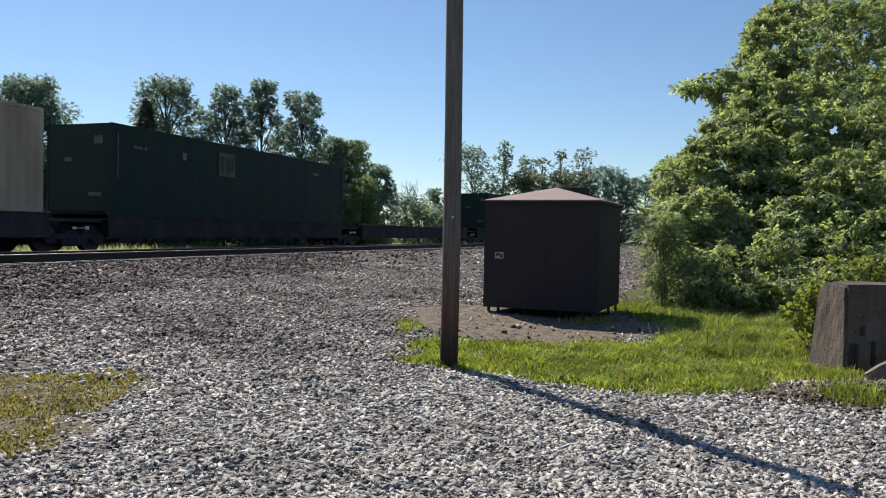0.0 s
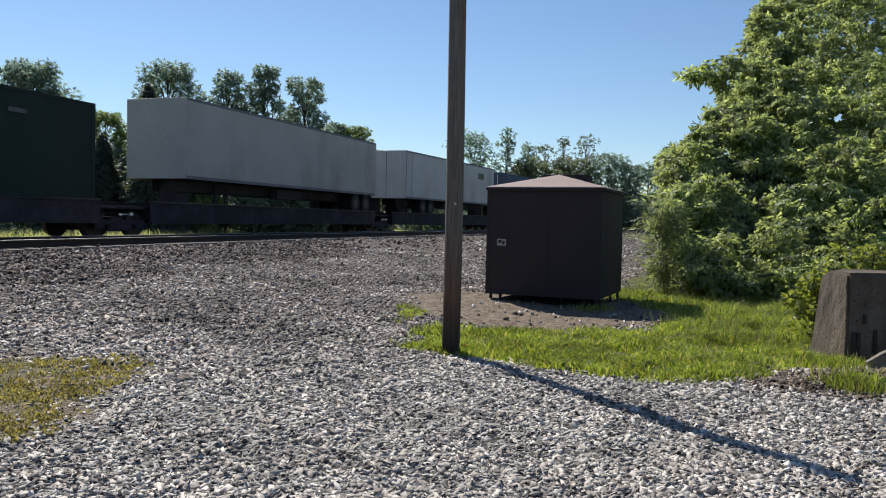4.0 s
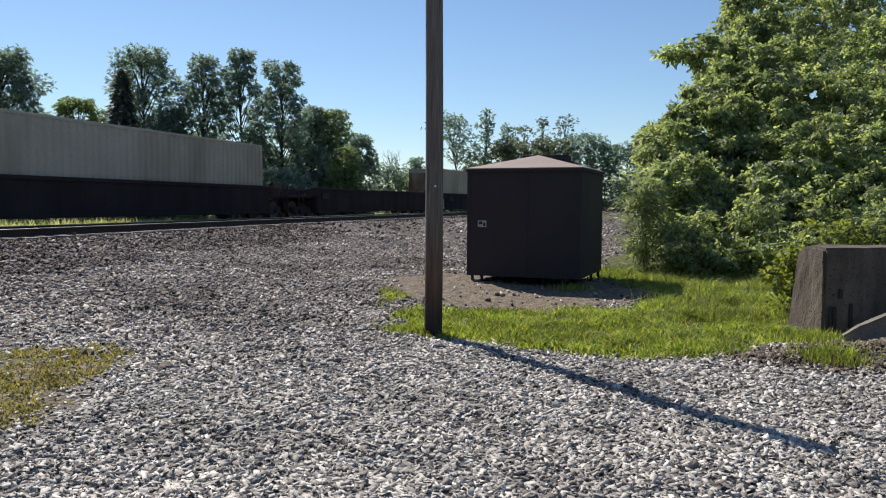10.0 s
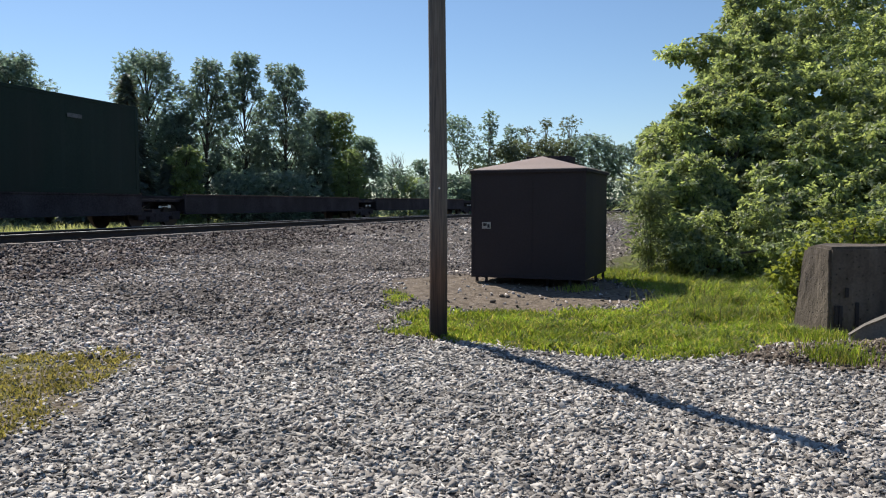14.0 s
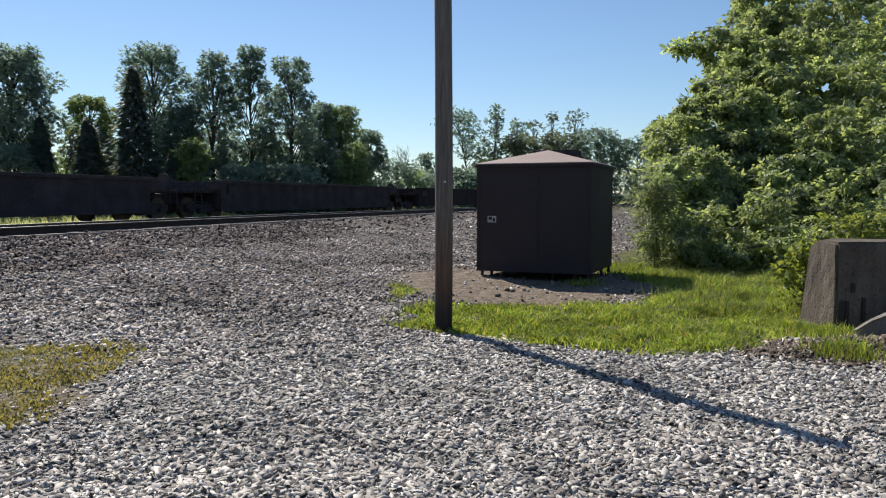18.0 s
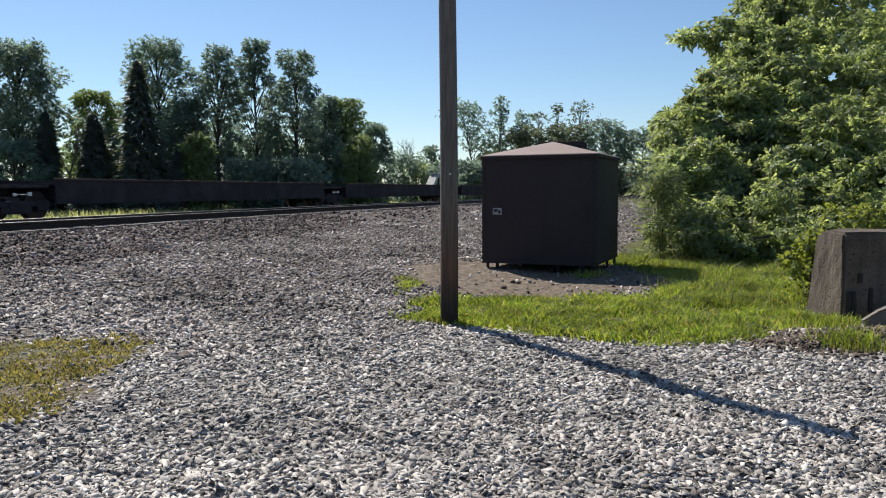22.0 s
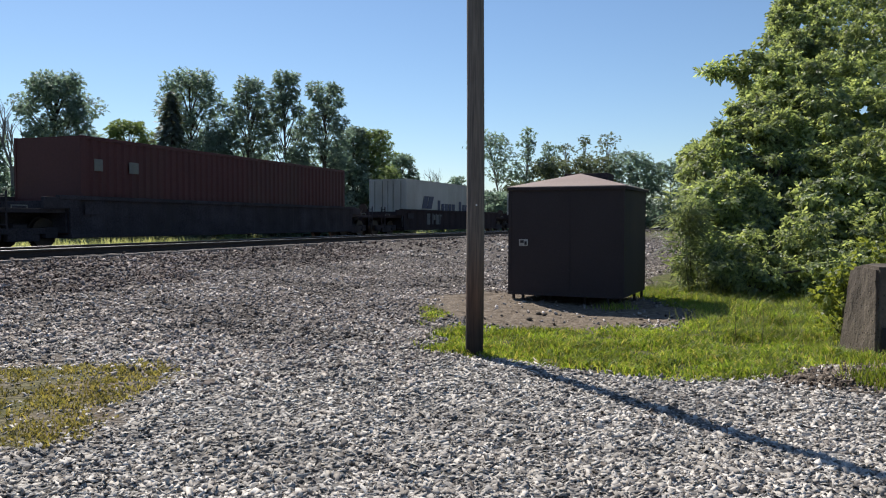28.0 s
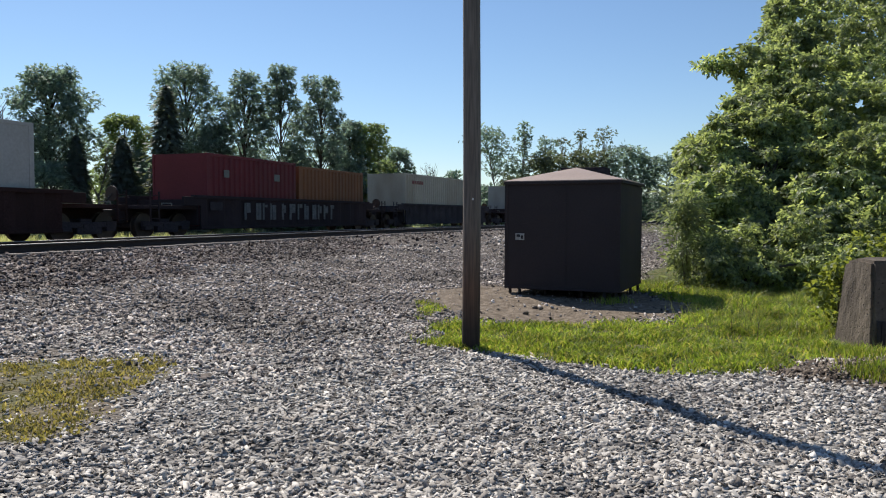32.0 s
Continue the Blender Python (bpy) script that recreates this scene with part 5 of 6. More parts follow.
def well_car(s0, s1, tone="car_brown", well=None, marks=0, seed=0):
    L = s1 - s0
    h = L / 2
    W = (well or L - 4.6) / 2
    word = {"car_brown": "dark brown", "black_steel": "black", "car_yellow": "faded yellow", "car_red": "dull red-brown"}[tone]
    car = rider("well_car", (s0 + s1) / 2, word + " deep-well container car with ribbed sides, dirty", "rail car", "well cars")
    for sgn in (-1, 1):
        y0, y1 = (-1.40, -1.36) if sgn < 0 else (1.36, 1.40)
        bm = corr_panel(-W, W, sgn * 1.46, 0.06, 0.38, 1.36, 0.95, -sgn)
        part("side_panel", bm, M[tone], car)
        ya, yb = (-1.50, -1.34) if sgn < 0 else (1.34, 1.50)
        part("top_chord", boxes([(-W - 0.4, W + 0.4, ya, yb, 1.36, 1.48)], 0.015), M[tone], car)
        part("bottom_chord", boxes([(-W, W, ya, yb, 0.28, 0.38)], 0.015), M[tone], car)
    part("floor_beam", boxes([(x - 0.15, x + 0.15, -1.34, 1.34, 0.26, 0.34) for x in np.linspace(-W + 0.3, W - 0.3, 5)], 0.01), M[tone], car)
    for e in (-1, 1):
        a, b = sorted((e * W, e * (h - 0.35)))
        part("end_platform", boxes([(a, b, -1.30, 1.30, 0.98, 1.10), (a, b, -0.35, 0.35, 0.62, 0.98)], 0.015), M[tone], car)
        p, q = sorted((e * W, e * (W + 0.9)))
        for y in (-1.48, 1.36):
            part("end_gusset", boxes([(p, q, y, y + 0.12, 1.11, 1.42)], 0.02), M[tone], car)
        part("bulkhead", boxes([(e * W - 0.04, e * W + 0.04, -1.33, 1.33, 0.42, 1.34)], 0.01), M[tone], car)
        part("ladder", boxes([(e * (h - 0.55) - 0.02, e * (h - 0.55) + 0.02, -1.42, -1.38, 0.55, 1.55), (e * (h - 0.95) - 0.02, e * (h - 0.95) + 0.02, -1.42, -1.38, 0.55, 1.55)]
                             + [(min(e * (h - 0.55), e * (h - 0.95)), max(e * (h - 0.55), e * (h - 0.95)), -1.415, -1.39, z, z + 0.025) for z in (0.65, 0.9, 1.15, 1.4)]), M[tone], car)
        part("coupler", boxes([(min(e * (h - 0.4), e * (h + 0.15)), max(e * (h - 0.4), e * (h + 0.15)), -0.12, 0.12, 0.74, 0.96)], 0.03), M["wheel_steel"], car)
        part("grab_iron", boxes([(e * (h - 1.4) - 0.25, e * (h - 1.4) + 0.25, -1.34, -1.315, 1.16, 1.19), (e * (h - 1.4) - 0.25, e * (h - 1.4) - 0.225, -1.34, -1.315, 1.10, 1.19), (e * (h - 1.4) + 0.225, e * (h - 1.4) + 0.25, -1.34, -1.315, 1.10, 1.19)]), M["dim_mark"], car, "pale worn grab iron")
        truck(car, e * (h - 1.75))
    part("brake_wheel", tube(tube(bmesh.new(), (h - 0.62, -0.9, 1.45), (h - 0.58, -0.9, 1.45), 0.24, 0.24, 16), (h - 0.95, -0.9, 1.11), (h - 0.60, -0.9, 1.45), 0.03, 0.03, 6), M["wheel_steel"], car)
    rng = random.Random(seed)
    for i in range(marks):
        x = -W * 0.6 + i * 0.62 + rng.uniform(-0.15, 0.15)
        part("graffiti", boxes([(x, x + rng.uniform(0.10, 0.16), -1.484, -1.472, 0.60, 1.26), (x + 0.16, x + rng.uniform(0.3, 0.5), -1.484, -1.472, rng.choice((0.60, 0.88, 1.10)), 1.26 if rng.random() < 0.5 else 1.20)]), M["spray_mark"], car, "faded pale sprayed mark")
    part("data_panel", boxes([(-W + 0.5, -W + 1.2, -1.484, -1.472, 0.95, 1.25)]), M["black_steel"], car)
    return car


def corr_panel(x0, x1, y_out, depth, z0, z1, pitch, inward):
    """A corrugated sheet: a zigzag in plan drawn upward, with a flat back."""
    n = max(int((x1 - x0) / pitch), 2)
    p = (x1 - x0) / n
    front = []
    for i in range(n):
        a = x0 + i * p
        front += [(a, y_out), (a + p * 0.30, y_out), (a + p * 0.45, y_out + inward * depth), (a + p * 0.80, y_out + inward * depth)]
    front.append((x1, y_out))
    out = front + [(x1, y_out + inward * (depth + 0.02)), (x0, y_out + inward * (depth + 0.02))]
    bm = bmesh.new()
    lo = [bm.verts.new((x, y, z0)) for x, y in out]
    hi = [bm.verts.new((x, y, z1)) for x, y in out]
    k = len(out)
    for i in range(k):
        bm.faces.new((lo[i], lo[(i + 1) % k], hi[(i + 1) % k], hi[i]))
    bmesh.ops.recalc_face_normals(bm, faces=bm.faces)
    return bm


def bars(parent, name, rows, mat, label):
    return part(name, boxes(rows), M[mat], parent, label)


def container(name, lead, trail, floor, color, label, corr=True, doors=False, wide=2.44, high=2.9, marks=None, rusty=False):
    L = trail - lead
    h, w = L / 2, wide / 2
    z0, z1 = floor, floor + high
    c = rider(name, (lead + trail) / 2, label, "container", "containers on the train")
    mat = M[color]
    pt = 0.16
    for sgn in (-1, 1):
        if corr:
            part("side_panel", corr_panel(-h + pt, h - pt, sgn * (w - 0.012), 0.05, z0 + 0.15, z1 - 0.10, 0.31, -sgn), mat, c)
        else:
            bm = corr_panel(-h + pt, h - pt, sgn * (w - 0.012), 0.012, z0 + 0.15, z1 - 0.10, 1.2, -sgn)
            part("side_panel", bm, mat, c)
        y0, y1 = sorted((sgn * w, sgn * (w - 0.08)))
        part("bottom_rail", boxes([(-h + pt, h - pt, y0, y1, z0, z0 + 0.15)], 0.006), mat, c)
        part("top_rail", boxes([(-h + pt, h - pt, y0, y1, z1 - 0.10, z1 - 0.002)], 0.006), mat, c)
        for e in (-1, 1):
            xa, xb = sorted((e * h, e * (h - pt)))
            part("corner_post", boxes([(xa, xb, y0, y1, z0, z1)], 0.008), M["rust"] if rusty and e < 0 else mat, c)
    part("roof", boxes([(-h + 0.02, h - 0.02, -w + 0.082, w - 0.082, z1 - 0.06, z1 - 0.015)]), mat, c)
    part("floor", boxes([(-h + 0.02, h - 0.02, -w + 0.082, w - 0.082, z0 + 0.02, z0 + 0.12)]), M["black_steel"], c)
    for e in (-1, 1):
        xa, xb = sorted((e * (h - 0.02), e * (h - 0.06)))
        wall = part("end_wall" if not (doors and e < 0) else "door_end", boxes([(xa, xb, -w + 0.082, w - 0.082, z0 + 0.03, z1 - 0.06)], 0.004), mat, c)
        if rusty and e < 0:
            part("rust_stain", boxes([(-h + 0.008, -h + 0.019, -w + 0.09, w - 0.09, z0 + (0.05 if floor > 1 else 1.25), z0 + (0.85 if floor > 1 else high - 0.3))], 0.004), M["rust"], wall, "rusty end panel")
        if doors and e < 0:
            for y in (-0.85, -0.35, 0.35, 0.85):
                part("lock_rod", tube(bmesh.new(), (-h - 0.005, y, z0 + 0.1), (-h - 0.005, y, z1 - 0.12), 0.018, 0.018, 6), M["dim_mark"], wall)
            part("door_seam", boxes([(-h + 0.012, -h + 0.019, -0.015, 0.015, z0 + 0.1, z1 - 0.1)]), M["dark_mark"], wall)
    if marks:
        marks(c, h, w, z0, z1)
    return c


def trailer(name, lead, trail, color, label, wheels="trail", doors=False, belly=False, reefer=False, marks=None, deck=1.0, high=2.90):
    L = trail - lead
    h, w = L / 2, 1.295
    z0, z1 = 2.06, 2.06 + high
    c = rider(name, (lead + trail) / 2, label, "trailer", "trailers on the train")
    mat = M[color]
    for sgn in (-1, 1):
        y0, y1 = sorted((sgn * w, sgn * (w - 0.05)))
        bm = corr_panel(-h + 0.1, h - 0.1, sgn * w, 0.005, z0 + 0.12, z1 - 0.10, 0.61, -sgn)
        part("side_wall", bm, mat, c)
        part("bottom_rail", boxes([(-h + 0.1, h - 0.1, *sorted((sgn * (w + 0.012), sgn * (w - 0.05))), z0, z0 + 0.118)], 0.006), M["ups_grey"], c)
        part("top_rail", boxes([(-h + 0.1, h - 0.1, *sorted((sgn * (w + 0.01), sgn * (w - 0.05))), z1 - 0.098, z1)], 0.006), M["ups_grey"] if color != "blue" else mat, c)
        if sgn < 0:
            k = int(L / 1.9)
            for i in range(k):
                x = -h + 0.9 + i * 1.9
                part("marker_light", boxes([(x, x + 0.12, -w - 0.026, -w - 0.013, z0 + 0.03, z0 + 0.075)]), M["dim_mark"], c)
    part("roof", boxes([(-h + 0.02, h - 0.02, -w + 0.052, w - 0.052, z1 - 0.05, z1 - 0.01)]), mat, c)
    part("floor", boxes([(-h + 0.02, h - 0.02, -w + 0.052, w - 0.052, z0 + 0.01, z0 + 0.11)]), M["black_steel"], c)
    part("front_wall", boxes([(-h, -h + 0.098, -w, w, z0, z1)], 0.03), mat, c)
    part("rear_frame", boxes([(h - 0.098, h, -w, w, z0, z1)], 0.01), mat, c)
    if doors:
        for y in (-0.95, -0.4, 0.4, 0.95):
            part("lock_rod", tube(bmesh.new(), (-h - 0.02, y, z0 + 0.1), (-h - 0.02, y, z1 - 0.12), 0.02, 0.02, 6), M["bright_metal"], c)
        part("door_seam", boxes([(-h - 0.006, -h - 0.001, -0.012, 0.012, z0 + 0.1, z1 - 0.1)]), M["dark_mark"], c)
        part("hinge_strip", boxes([(-h + 0.10, -h + 0.13, -w - 0.012, -w - 0.006, z0 + 0.15, z1 - 0.15), (-h + 0.9, -h + 0.93, -w - 0.012, -w - 0.006, z0 + 0.15, z1 - 0.15)]), M["dark_mark"], c)
    if reefer:
        unit = part("cooling_unit", boxes([(-h - 0.42, -h - 0.002, -0.98, 0.98, z0 + 0.75, z1 - 0.05)], 0.05), M["white"], c, "white and black refrigeration unit")
        part("grille", boxes([(-h - 0.45, -h - 0.40, -0.95, 0.95, z1 - 1.35, z1 - 0.10), (-h - 0.41, -h - 0.05, -1.0, -0.985, z1 - 1.30, z1 - 0.10)], 0.01), M["reefer_black"], unit, "black louvred grille")
        part("roof_fairing", boxes([(-h - 0.40, -h + 0.6, -1.2, 1.2, z1 + 0.002, z1 + 0.05)], 0.02), M["reefer_black"], c)
        part("tank", boxes([(-h - 0.30, -h - 0.01, -0.9, 0.9, z0 + 0.10, z0 + 0.72)], 0.08), M["white"], c)
    # running gear
    e = 1 if wheels == "trail" else -1
    n_ax = 1 if L < 10 else 2
    frame = part("axle_frame", boxes([(e * (h - 0.9) - 1.6, e * (h - 0.9) + (0.3), -0.55, -0.45, z0 - 0.36, z0 - 0.002), (e * (h - 0.9) - 1.6, e * (h - 0.9) + 0.3, 0.45, 0.55, z0 - 0.36, z0 - 0.002)] if e > 0
                 else [(-h + 2.2, -h + 4.6, -0.55, -0.45, z0 - 0.36, z0 - 0.002), (-h + 2.2, -h + 4.6, 0.45, 0.55, z0 - 0.36, z0 - 0.002)], 0.01), M["black_steel"], c)
    for i in range(n_ax):
        x = e * (h - 1.1) - 1.25 * i if e > 0 else -h + 2.8 + 1.25 * i
        part("axle", tube(bmesh.new(), (x, -0.95, deck + 0.56), (x, 0.95, deck + 0.56), 0.07, 0.07, 8), M["black_steel"], c)
        for y in (-1.24, -0.92, 0.66, 0.98):
            wh = part("wheel", tube(bmesh.new(), (x, y, deck + 0.56), (x, y + 0.26, deck + 0.56), 0.50, 0.50, 20), M["tyre"], c)
            if y in (-1.24,):
                part("rim", tube(bmesh.new(), (x, y - 0.012, deck + 0.56), (x, y + 0.02, deck + 0.56), 0.26, 0.28, 14), M["wheel_steel"], wh, "dull metal wheel rim")
    gx = -e * (h - 2.6)
    for y in (-0.75, 0.65):
        part("landing_leg", boxes([(gx - 0.06, gx + 0.06, y, y + 0.10, deck + 0.12, z0 - 0.002)], 0.01), M["black_steel"], c)
    part("kingpin_stand", boxes([(-e * (h - 1.0) - 0.35, -e * (h - 1.0) + 0.35, -0.4, 0.4, deck + 0.02, z0 - 0.004)], 0.03), M["black_steel"], c)
    for y in (-1.2, 0.6):
        part("mud_flap", boxes([(e * (h - 0.35) - 0.01, e * (h - 0.35) + 0.01, y, y + 0.6, deck + 0.2, z0 - 0.002)]), M["tyre"], c)
    if not belly:
        for y in (-0.52, 0.42):
            part("main_beam", prism([(y - 0.06, z0 - 0.44), (y + 0.16, z0 - 0.44), (y + 0.16, z0 - 0.42), (y + 0.06, z0 - 0.41), (y + 0.06, z0 - 0.03), (y + 0.16, z0 - 0.02), (y + 0.16, z0 - 0.005), (y - 0.06, z0 - 0.005), (y - 0.06, z0 - 0.02), (y + 0.04, z0 - 0.03), (y + 0.04, z0 - 0.41), (y - 0.06, z0 - 0.42)], -h + 0.4, h - 0.4), M["black_steel"], c)
        part("spare_rack", boxes([(-1.5, 0.6, -1.0, -0.55, z0 - 0.52, z0 - 0.10)], 0.03), M["black_steel"], c, "dark underslung rack")
    if belly:
        a, b = (-0.12 * L, 0.24 * L) if L > 10 else (-0.02 * L, 0.18 * L)
        part("belly_box", boxes([(a, b, -w + 0.02, w - 0.02, deck + 0.30, z0 - 0.003)], 0.02), mat, c, "dropped cargo belly between the wheels")
    if marks:
        marks(c, h, w, z0, z1)
    return c


def emblem_green(c, h, w, z0, z1):
    y0, y1 = -w - 0.016, -w - 0.005
    sq = part("emblem", boxes([(-2.5, -1.45, y0, y1, z1 - 1.25, z1 - 0.35)]), M["yellow_mark"], c, "square cream emblem panel")
    part("bar", boxes([(-2.4, -2.15, y0 - 0.006, y0 - 0.001, z1 - 1.1, z1 - 0.5), (-2.05, -1.8, y0 - 0.006, y0 - 0.001, z1 - 1.1, z1 - 0.55), (-1.74, -1.52, y0 - 0.006, y0 - 0.001, z1 - 1.0, z1 - 0.5)]), M["dark_mark"], sq)
    part("hazard_diamond", boxes([(-h + 3.45, -h + 3.65, y0, y1, z1 - 0.85, z1 - 0.6)]), M["dim_mark"], c)
    ex = -h + 0.010
    for row in ((ex, ex + 0.008, -0.95, -0.6, z1 - 0.65, z1 - 0.4), (ex, ex + 0.008, 0.3, 0.6, z1 - 1.2, z1 - 1.08), (ex, ex + 0.008, -0.9, -0.4, z1 - 2.3, z1 - 2.18)):
        part("end_mark", boxes([row]), M["spray_mark"], c, "pale worn end marking")
    for row in ((-h + 1.0, -h + 1.4, y0, y1, z1 - 0.72, z1 - 0.62), (-h + 1.5, -h + 1.62, y0, y1, z1 - 0.72, z1 - 0.62), (-h + 0.25, -h + 0.30, y0, y1, z1 - 1.7, z1 - 0.3), (h - 3.2, h - 2.6, y0, y1, z1 - 0.66, z1 - 0.54)):
        part("side_mark", boxes([row]), M["spray_mark"], c)


def shield(at_back):
    def put(c, h, w, z0, z1):
        x = h - 1.9 if at_back else -h + 1.9
        y0, y1 = -w - 0.018, -w - 0.006
        bm = bmesh.new()
        pts = [(-0.48, 0.45), (-0.25, 0.56), (0.25, 0.56), (0.48, 0.45), (0.46, -0.05), (0.30, -0.42), (0, -0.62), (-0.30, -0.42), (-0.46, -0.05)]
        a = [bm.verts.new((x + u, y1, z1 - 1.05 + v)) for u, v in pts]
        b = [bm.verts.new((x + u, y0, z1 - 1.05 + v)) for u, v in pts]
        bm.faces.new(a)
        bm.faces.new(b[::-1])
        for i in range(len(pts)):
            bm.faces.new((a[i], a[(i + 1) % len(pts)], b[(i + 1) % len(pts)], b[i]))
        bmesh.ops.recalc_face_normals(bm, faces=bm.faces)
        s = part("shield", bm, M["brown_mark"], c, "brown shield emblem with gold bars")
        part("bar", boxes([(x - 0.30, x - 0.22, y0 - 0.006, y0 - 0.001, z1 - 1.2, z1 - 0.85), (x - 0.12, x - 0.04, y0 - 0.006, y0 - 0.001, z1 - 1.35, z1 - 0.85), (x + 0.02, x + 0.1, y0 - 0.006, y0 - 0.001, z1 - 1.15, z1 - 0.85), (x + 0.2, x + 0.32, y0 - 0.006, y0 - 0.001, z1 - 1.2, z1 - 1.12)]), M["gold_mark"], s)
        part("end_marks", boxes([(-h - 0.008, -h - 0.001, -0.95, -0.55, z0 + 0.45, z0 + 0.75), (-h - 0.008, -h - 0.001, 0.2, 1.0, z1 - 0.45, z1 - 0.38)]), M["dark_mark"], c)
    return put


def letters(mat, shapes, x_from, step, wide_l, z_lo, tall, block=None, label="row of large plain letter-sized bars"):
    """Plain bars in a row: o low and wide, n low, t tall, i thin and tall, - a gap."""
    def put(c, h, w, z0, z1):
        y0, y1 = -w - 0.014, -w - 0.003
        lo = z0 + z_lo
        for i, kind in enumerate(shapes):
            x = -h + x_from + i * step
            top, wide_k = {"o": (0.70, 1.0), "n": (0.70, 0.8), "t": (1.0, 0.85), "i": (1.0, 0.35), "-": (0.0, 0.0)}[kind]
            if not top:
                continue
            rows = [(x, x + wide_l * wide_k, y0, y1, lo, lo + tall * top)]
            part("letter_bar", boxes(rows), M[mat], c, label if i == 0 else "")
        if block:
            bx, bw, paint_name = block
            em = new("emblem", bpy.data.meshes.new("emblem"))
            bm = bmesh.new()
            for k in range(2):
                xa = -h + bx + k * bw * 0.46
                outline = [(xa, lo + 0.12), (xa + bw * 0.42, lo + 0.12), (xa + bw * 0.62, lo + tall * 1.32), (xa + bw * 0.22, lo + tall * 1.32)]
                f, g = [bm.verts.new((x, y0, z)) for x, z in outline], [bm.verts.new((x, y1, z)) for x, z in outline]
                bm.faces.new(f)
                bm.faces.new(g[::-1])
                for q in range(4):
                    bm.faces.new((f[q], g[q], g[(q + 1) % 4], f[(q + 1) % 4]))
            bmesh.ops.recalc_face_normals(bm, faces=bm.faces)
            bm.to_mesh(em.data)
            bm.free()
            em.data.materials.append(M[paint_name])
            em.parent, em["label"] = c, "two slanted navy emblem blocks"
    return put


def small_text(mat, x_from, width, z_from_top, tall=0.22, codes=False):
    def put(c, h, w, z0, z1):
        y0, y1 = -w - 0.014, -w - 0.003
        n = 5
        part("small_text", boxes([(-h + x_from + i * width / n, -h + x_from + (i + 0.7) * width / n, y0, y1, z1 - z_from_top - tall, z1 - z_from_top) for i in range(n)]), M[mat], c)
        if codes:
            part("codes", boxes([(h - 1.6, h - 0.5, y0, y1, z1 - 0.5, z1 - 0.36), (h - 1.5, h - 0.9, y0, y1, z1 - 0.75, z1 - 0.66)]), M["dark_mark"], c)
    return put


def worn_patch(c, h, w, z0, z1):
    y0, y1 = -w - 0.012, -w - 0.003
    part("faded_patch", boxes([(h - 3.6, h - 2.4, y0, y1, z1 - 1.0, z1 - 0.55)], 0.004), M["yellow_mark"], c, "faded yellowish patch")
    part("dark_emblem", boxes([(-1.6, -1.2, y0, y1, z1 - 1.6, z1 - 0.9)], 0.004), M["dim_mark"], c)


def red_stripes(c, h, w, z0, z1):
    y0, y1 = -w - 0.014, -w - 0.003
    for yy in (None, 0.55):
        rows = [(-h + 0.85, -h + 1.35, y0, y1, z1 - 0.75, z1 - 0.45)] if yy is None else [(-h - 0.03, -h + 0.015, 0.2, 0.75, z1 - 0.75, z1 - 0.45)]
        part("dark_patch", boxes(rows), M["dark_mark"], c)
        rows = [(-h + 0.85, -h + 1.35, y0, y1, z1 - 0.95, z1 - 0.85), (-h + 0.85, -h + 1.0, y0, y1, z1 - 2.2, z1 - 1.0), (-h + 1.15, -h + 1.35, y0, y1, z1 - 2.2, z1 - 1.0)] if yy is None else [(-h - 0.03, -h + 0.015, 0.2, 0.4, z1 - 2.2, z1 - 0.95), (-h - 0.03, -h + 0.015, 0.5, 0.75, z1 - 2.2, z1 - 0.95)]
        part("red_patch", boxes(rows), M["red_mark"], c, "tall red letter-sized bars")


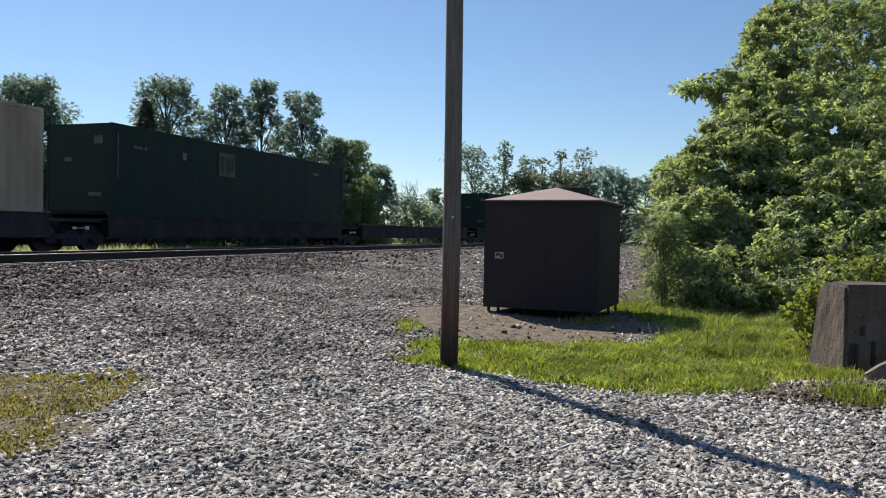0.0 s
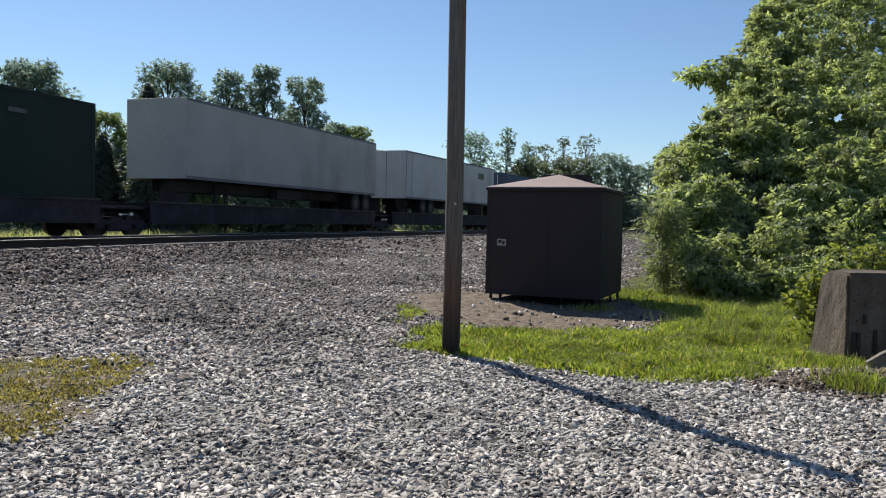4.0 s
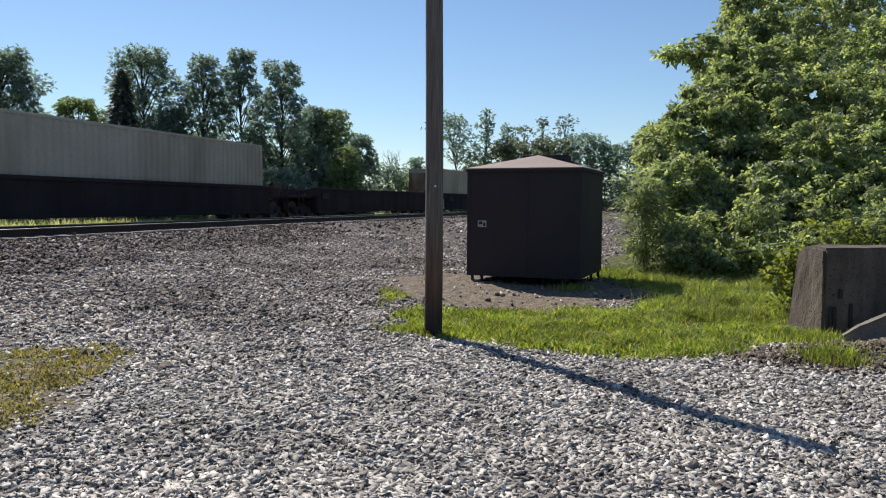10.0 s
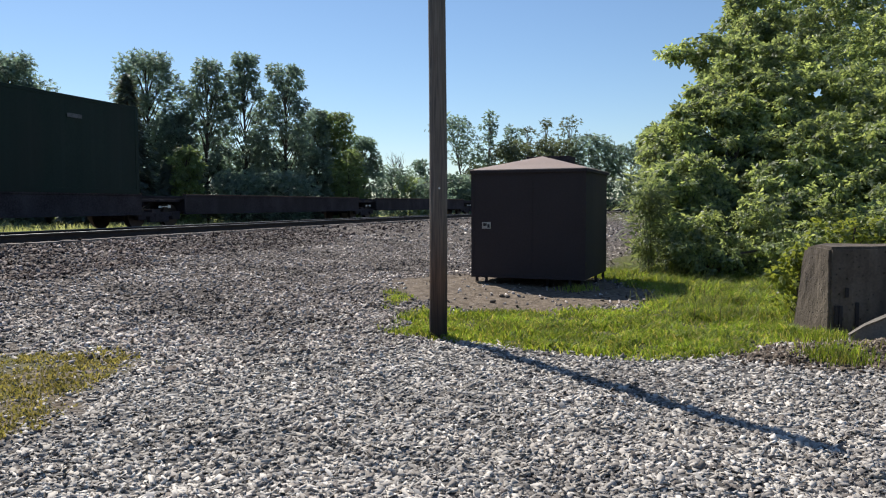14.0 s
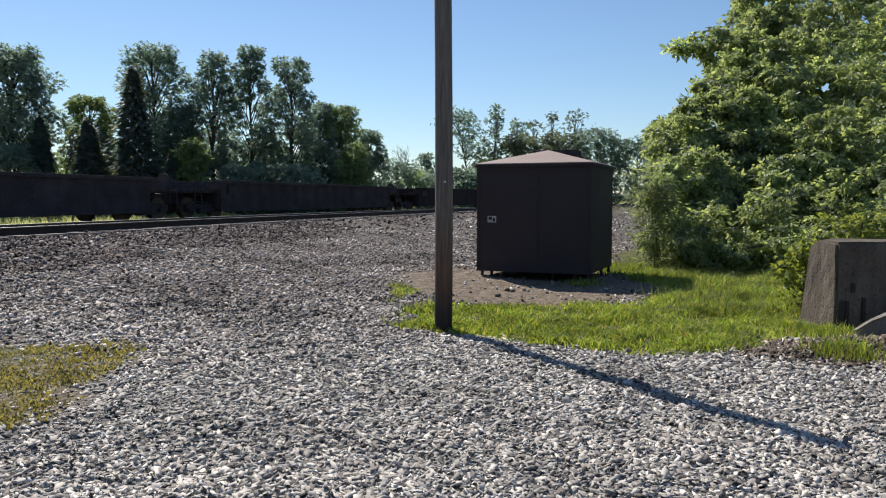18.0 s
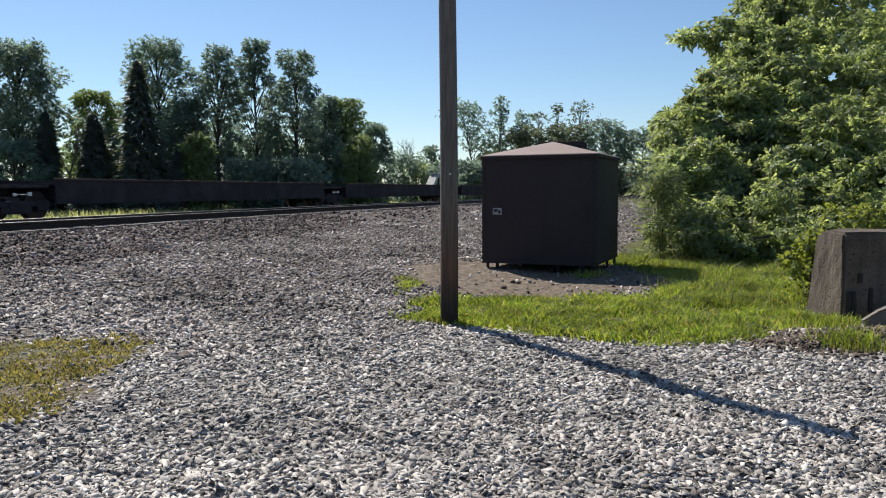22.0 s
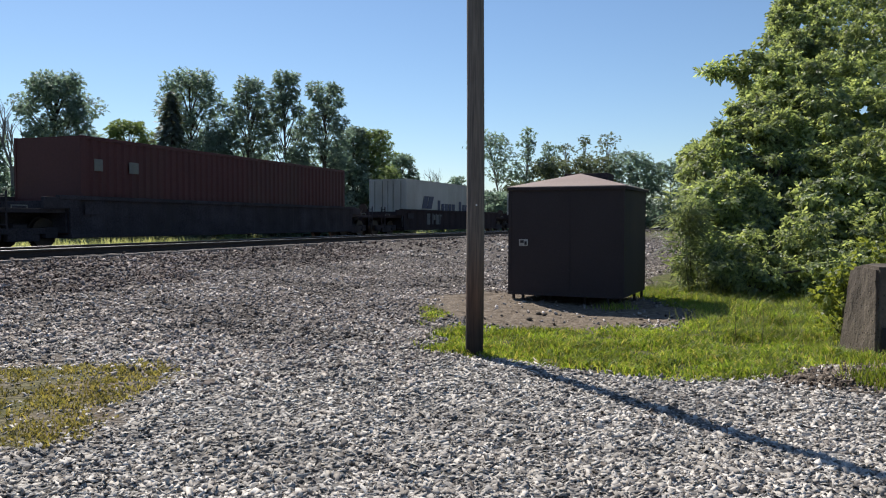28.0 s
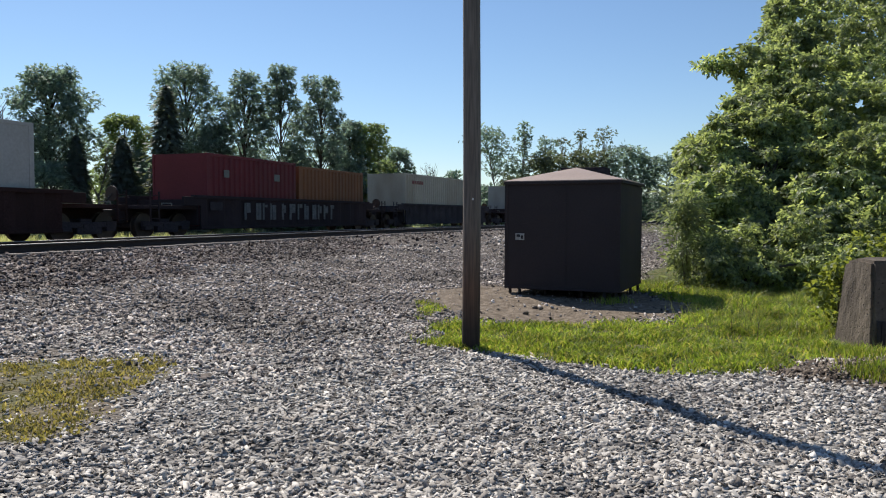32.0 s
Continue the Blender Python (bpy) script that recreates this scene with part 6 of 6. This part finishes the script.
def build_train():
    black, brown = "black_steel", "car_brown"
    spines = [(-14.5, 4.2), (4.2, 22.8), (22.8, 41.8, (40.6,)), (41.8, 62.4), (62.4, 82.0), (82.0, 96.4), (96.4, 114.8), (114.8, 135.2), (135.2, 154.9), (154.9, 172.9),
              (172.9, 190.8), (190.8, 208.8), (208.8, 229.2), (229.2, 248.6), (248.6, 267.6), (331.0, 349.6), (349.6, 368.6, (367.7,)), (368.6, 389.5), (389.5, 407.0),
              (407.0, 424.5), (424.5, 442.0), (442.0, 460.2, (), "car_yellow"), (460.2, 477.2, (476.3,), "car_brown"), (543.0, 559.7), (559.7, 578.6), (578.6, 600.4, (598.5,), "car_brown"), (600.4, 619.4),
              (619.4, 637.0, (636.0,)), (637.0, 655.6, (653.6,))]
    for s0, s1, *more in spines:
        spine_car(s0, s1, more[0] if more else (), deck=more[1] if len(more) > 1 else "black_steel")
    wells = [(268.6, 290.2, brown, 17), (290.2, 309.6, brown, 15), (309.6, 330.2, brown, 17), (477.8, 499.0, black, 17), (499.0, 519.6, black, 16.5), (519.6, 541.6, brown, 17),
             (656.4, 677.0, brown, 13), (677.0, 697.0, brown, 15.6), (697.0, 717.0, brown, 13), (717.0, 738.4, black, 13), (738.4, 760.9, black, 16.2), (760.9, 784.0, black, 17.2),
             (784.0, 805.6, brown, 15.4), (805.6, 829.2, brown, 16.2), (829.2, 853.0, brown, 16.2), (853.0, 875.6, "car_red", 16.2), (875.6, 894.6, brown, 13), (894.6, 911.6, black, 13), (911.6, 933.8, brown, 13.5), (933.8, 954.8, brown, 13.5), (954.8, 975.8, black, 13.5)]
    for i, (s0, s1, tone, well) in enumerate(wells):
        well_car(s0, s1, tone, well, {677.0: 9, 875.6: 12, 784.0: 4}.get(s0, 0), i)
    F = 1.17
    green = "dark green ribbed domestic container with a pale emblem"
    container("domestic_container", -13.5, 2.7, F, "beige", "beige corrugated domestic container on a spine car", wide=2.59)
    for a in (5.4, 45.0, 97.2, 231.2, 372.0):
        container("domestic_container", a, a + 16.15, F, "green", green, corr=False, wide=2.59, marks=emblem_green)
    trailer("semi_trailer", 64.5, 73.2, "ups_grey", "short grey parcel trailer with a brown shield emblem", marks=shield(False), belly=True, high=3.05)
    trailer("semi_trailer", 117.7, 133.9, "grey_white", "long pale grey box trailer on a spine car")
    trailer("semi_trailer", 138.0, 154.4, "white", "long white box trailer, rear doors leading", "lead", doors=True, marks=worn_patch)
    trailer("semi_trailer", 156.3, 172.6, "blue", "long plain blue box trailer, rear doors leading", "lead", doors=True, high=2.75)
    container("domestic_container", 174.1, 190.3, F, "beige", "beige corrugated container with rusty leading corner", wide=2.59, rusty=True)
    trailer("semi_trailer", 191.4, 207.3, "ups_grey", "long grey parcel trailer with dropped belly and shield emblem", marks=shield(True), belly=True, high=2.75)
    trailer("semi_trailer", 210.3, 219.3, "ups_grey", "short grey parcel trailer with a brown shield emblem", marks=shield(False), high=3.2)
    trailer("semi_trailer", 249.9, 266.0, "ups_grey", "long grey parcel trailer with dropped belly and shield emblem", marks=shield(True), belly=True, high=3.02)
    W = 0.34
    container("domestic_container", 271.4, 287.6, W, "cream", "off-white corrugated container with red end marks in a well car", wide=2.59, marks=letters("red_mark", "oni", 0.5, 0.5, 0.36, 1.9, 0.6, label="faded red letter-sized bars"))
    container("domestic_container", 310.8, 327.0, W, "beige", "dull beige corrugated container with a rust-stained end in a well car", wide=2.59, rusty=True)
    trailer("reefer_trailer", 331.9, 348.1, "white", "long white refrigerated trailer with a black and white cooling unit", reefer=True)
    container("shipping_container", 661.4, 673.6, W, "uasc_green", "green shipping container with large white letter bars, doors leading", doors=True, marks=letters("pale_mark", "tooni", 2.6, 2.1, 0.56, 1.16, 0.64, label="large white letter-sized bars"))
    container("shipping_container", 681.35, 693.55, W, "orange", "bright orange shipping container with navy emblem and letter bars", marks=letters("navy_mark", "toooo-toont", 4.05, 0.585, 0.44, 1.10, 0.66, (1.75, 1.45, "navy_mark"), "navy letter-sized bars"))
    container("shipping_container", 701.0, 713.2, W, "grey_white", "pale grey shipping container with doors leading", corr=False, doors=True, marks=small_text("red_mark", 1.6, 2.2, 0.35, 0.18))
    container("shipping_container", 722.2, 734.4, W, "grey_white", "pale grey shipping container with doors leading", corr=False, doors=True)
    container("shipping_container", 744.2, 756.4, W, "uasc_green", "green shipping container with large white letter bars", marks=letters("pale_mark", "tooni", 2.6, 2.1, 0.56, 1.16, 0.64, label="large white letter-sized bars"))
    container("shipping_container", 764.4, 780.6, W, "dark_red", "long dark red corrugated container with pale worn marks", wide=2.59, marks=letters("dim_mark", "n-o", 0.5, 0.7, 0.4, 1.9, 0.5, label="pale worn marks"))
    container("shipping_container", 787.9, 800.1, W, "grey_white", "white shipping container with navy emblem and letter bars", corr=False, doors=True, marks=letters("navy_mark", "toooo-toont", 4.4, 0.58, 0.44, 1.10, 0.66, (2.05, 1.6, "navy_mark"), "navy letter-sized bars"))
    container("shipping_container", 811.8, 824.0, W, "grey_white", "white shipping container with small red text bars, doors leading", corr=False, doors=True, marks=small_text("red_mark", 0.5, 1.4, 0.35, 0.16))
    container("shipping_container", 835.4, 847.6, W, "cream", "off-white shipping container with tall red letter bars", corr=False, doors=True, marks=red_stripes)
    container("shipping_container", 859.5, 871.7, W, "grey_white", "white shipping container with dark text bars, doors leading", corr=False, doors=True, marks=small_text("dim_mark", 0.9, 1.9, 0.4, 0.16, False))
    container("shipping_container", 879.2, 885.3, W, "red", "short red shipping container with pale marks", high=2.7, marks=letters("dim_mark", "no", 1.0, 3.4, 0.4, 1.85, 0.4, label="pale letter-sized bars"))
    container("shipping_container", 885.6, 891.7, W, "ochre", "short ochre-orange shipping container in a well car", high=2.6)
    container("shipping_container", 896.9, 909.1, W, "cream", "cream shipping container with small red text", marks=small_text("red_mark", 1.0, 1.6, 0.4, 0.2))
    container("shipping_container", 917.0, 929.2, W, "grey_white", "pale grey shipping container in a well car")
    container("shipping_container", 938.0, 950.2, W, "dark_red", "dark red corrugated shipping container in a well car")
    container("shipping_container", 959.5, 971.7, W, "cream", "cream shipping container in a well car")


build_train()


def motions():
    """The train runs along its line at a steady speed."""
    for ob, s in RIDERS:
        rows = []
        for i in range(65):
            t = i * 0.5
            now = s - SPEED * t
            if i in (0, 64) or -75 < now < 190:
                rows.append((t, on_line(now)))
        walk(ob, rows)


motions()
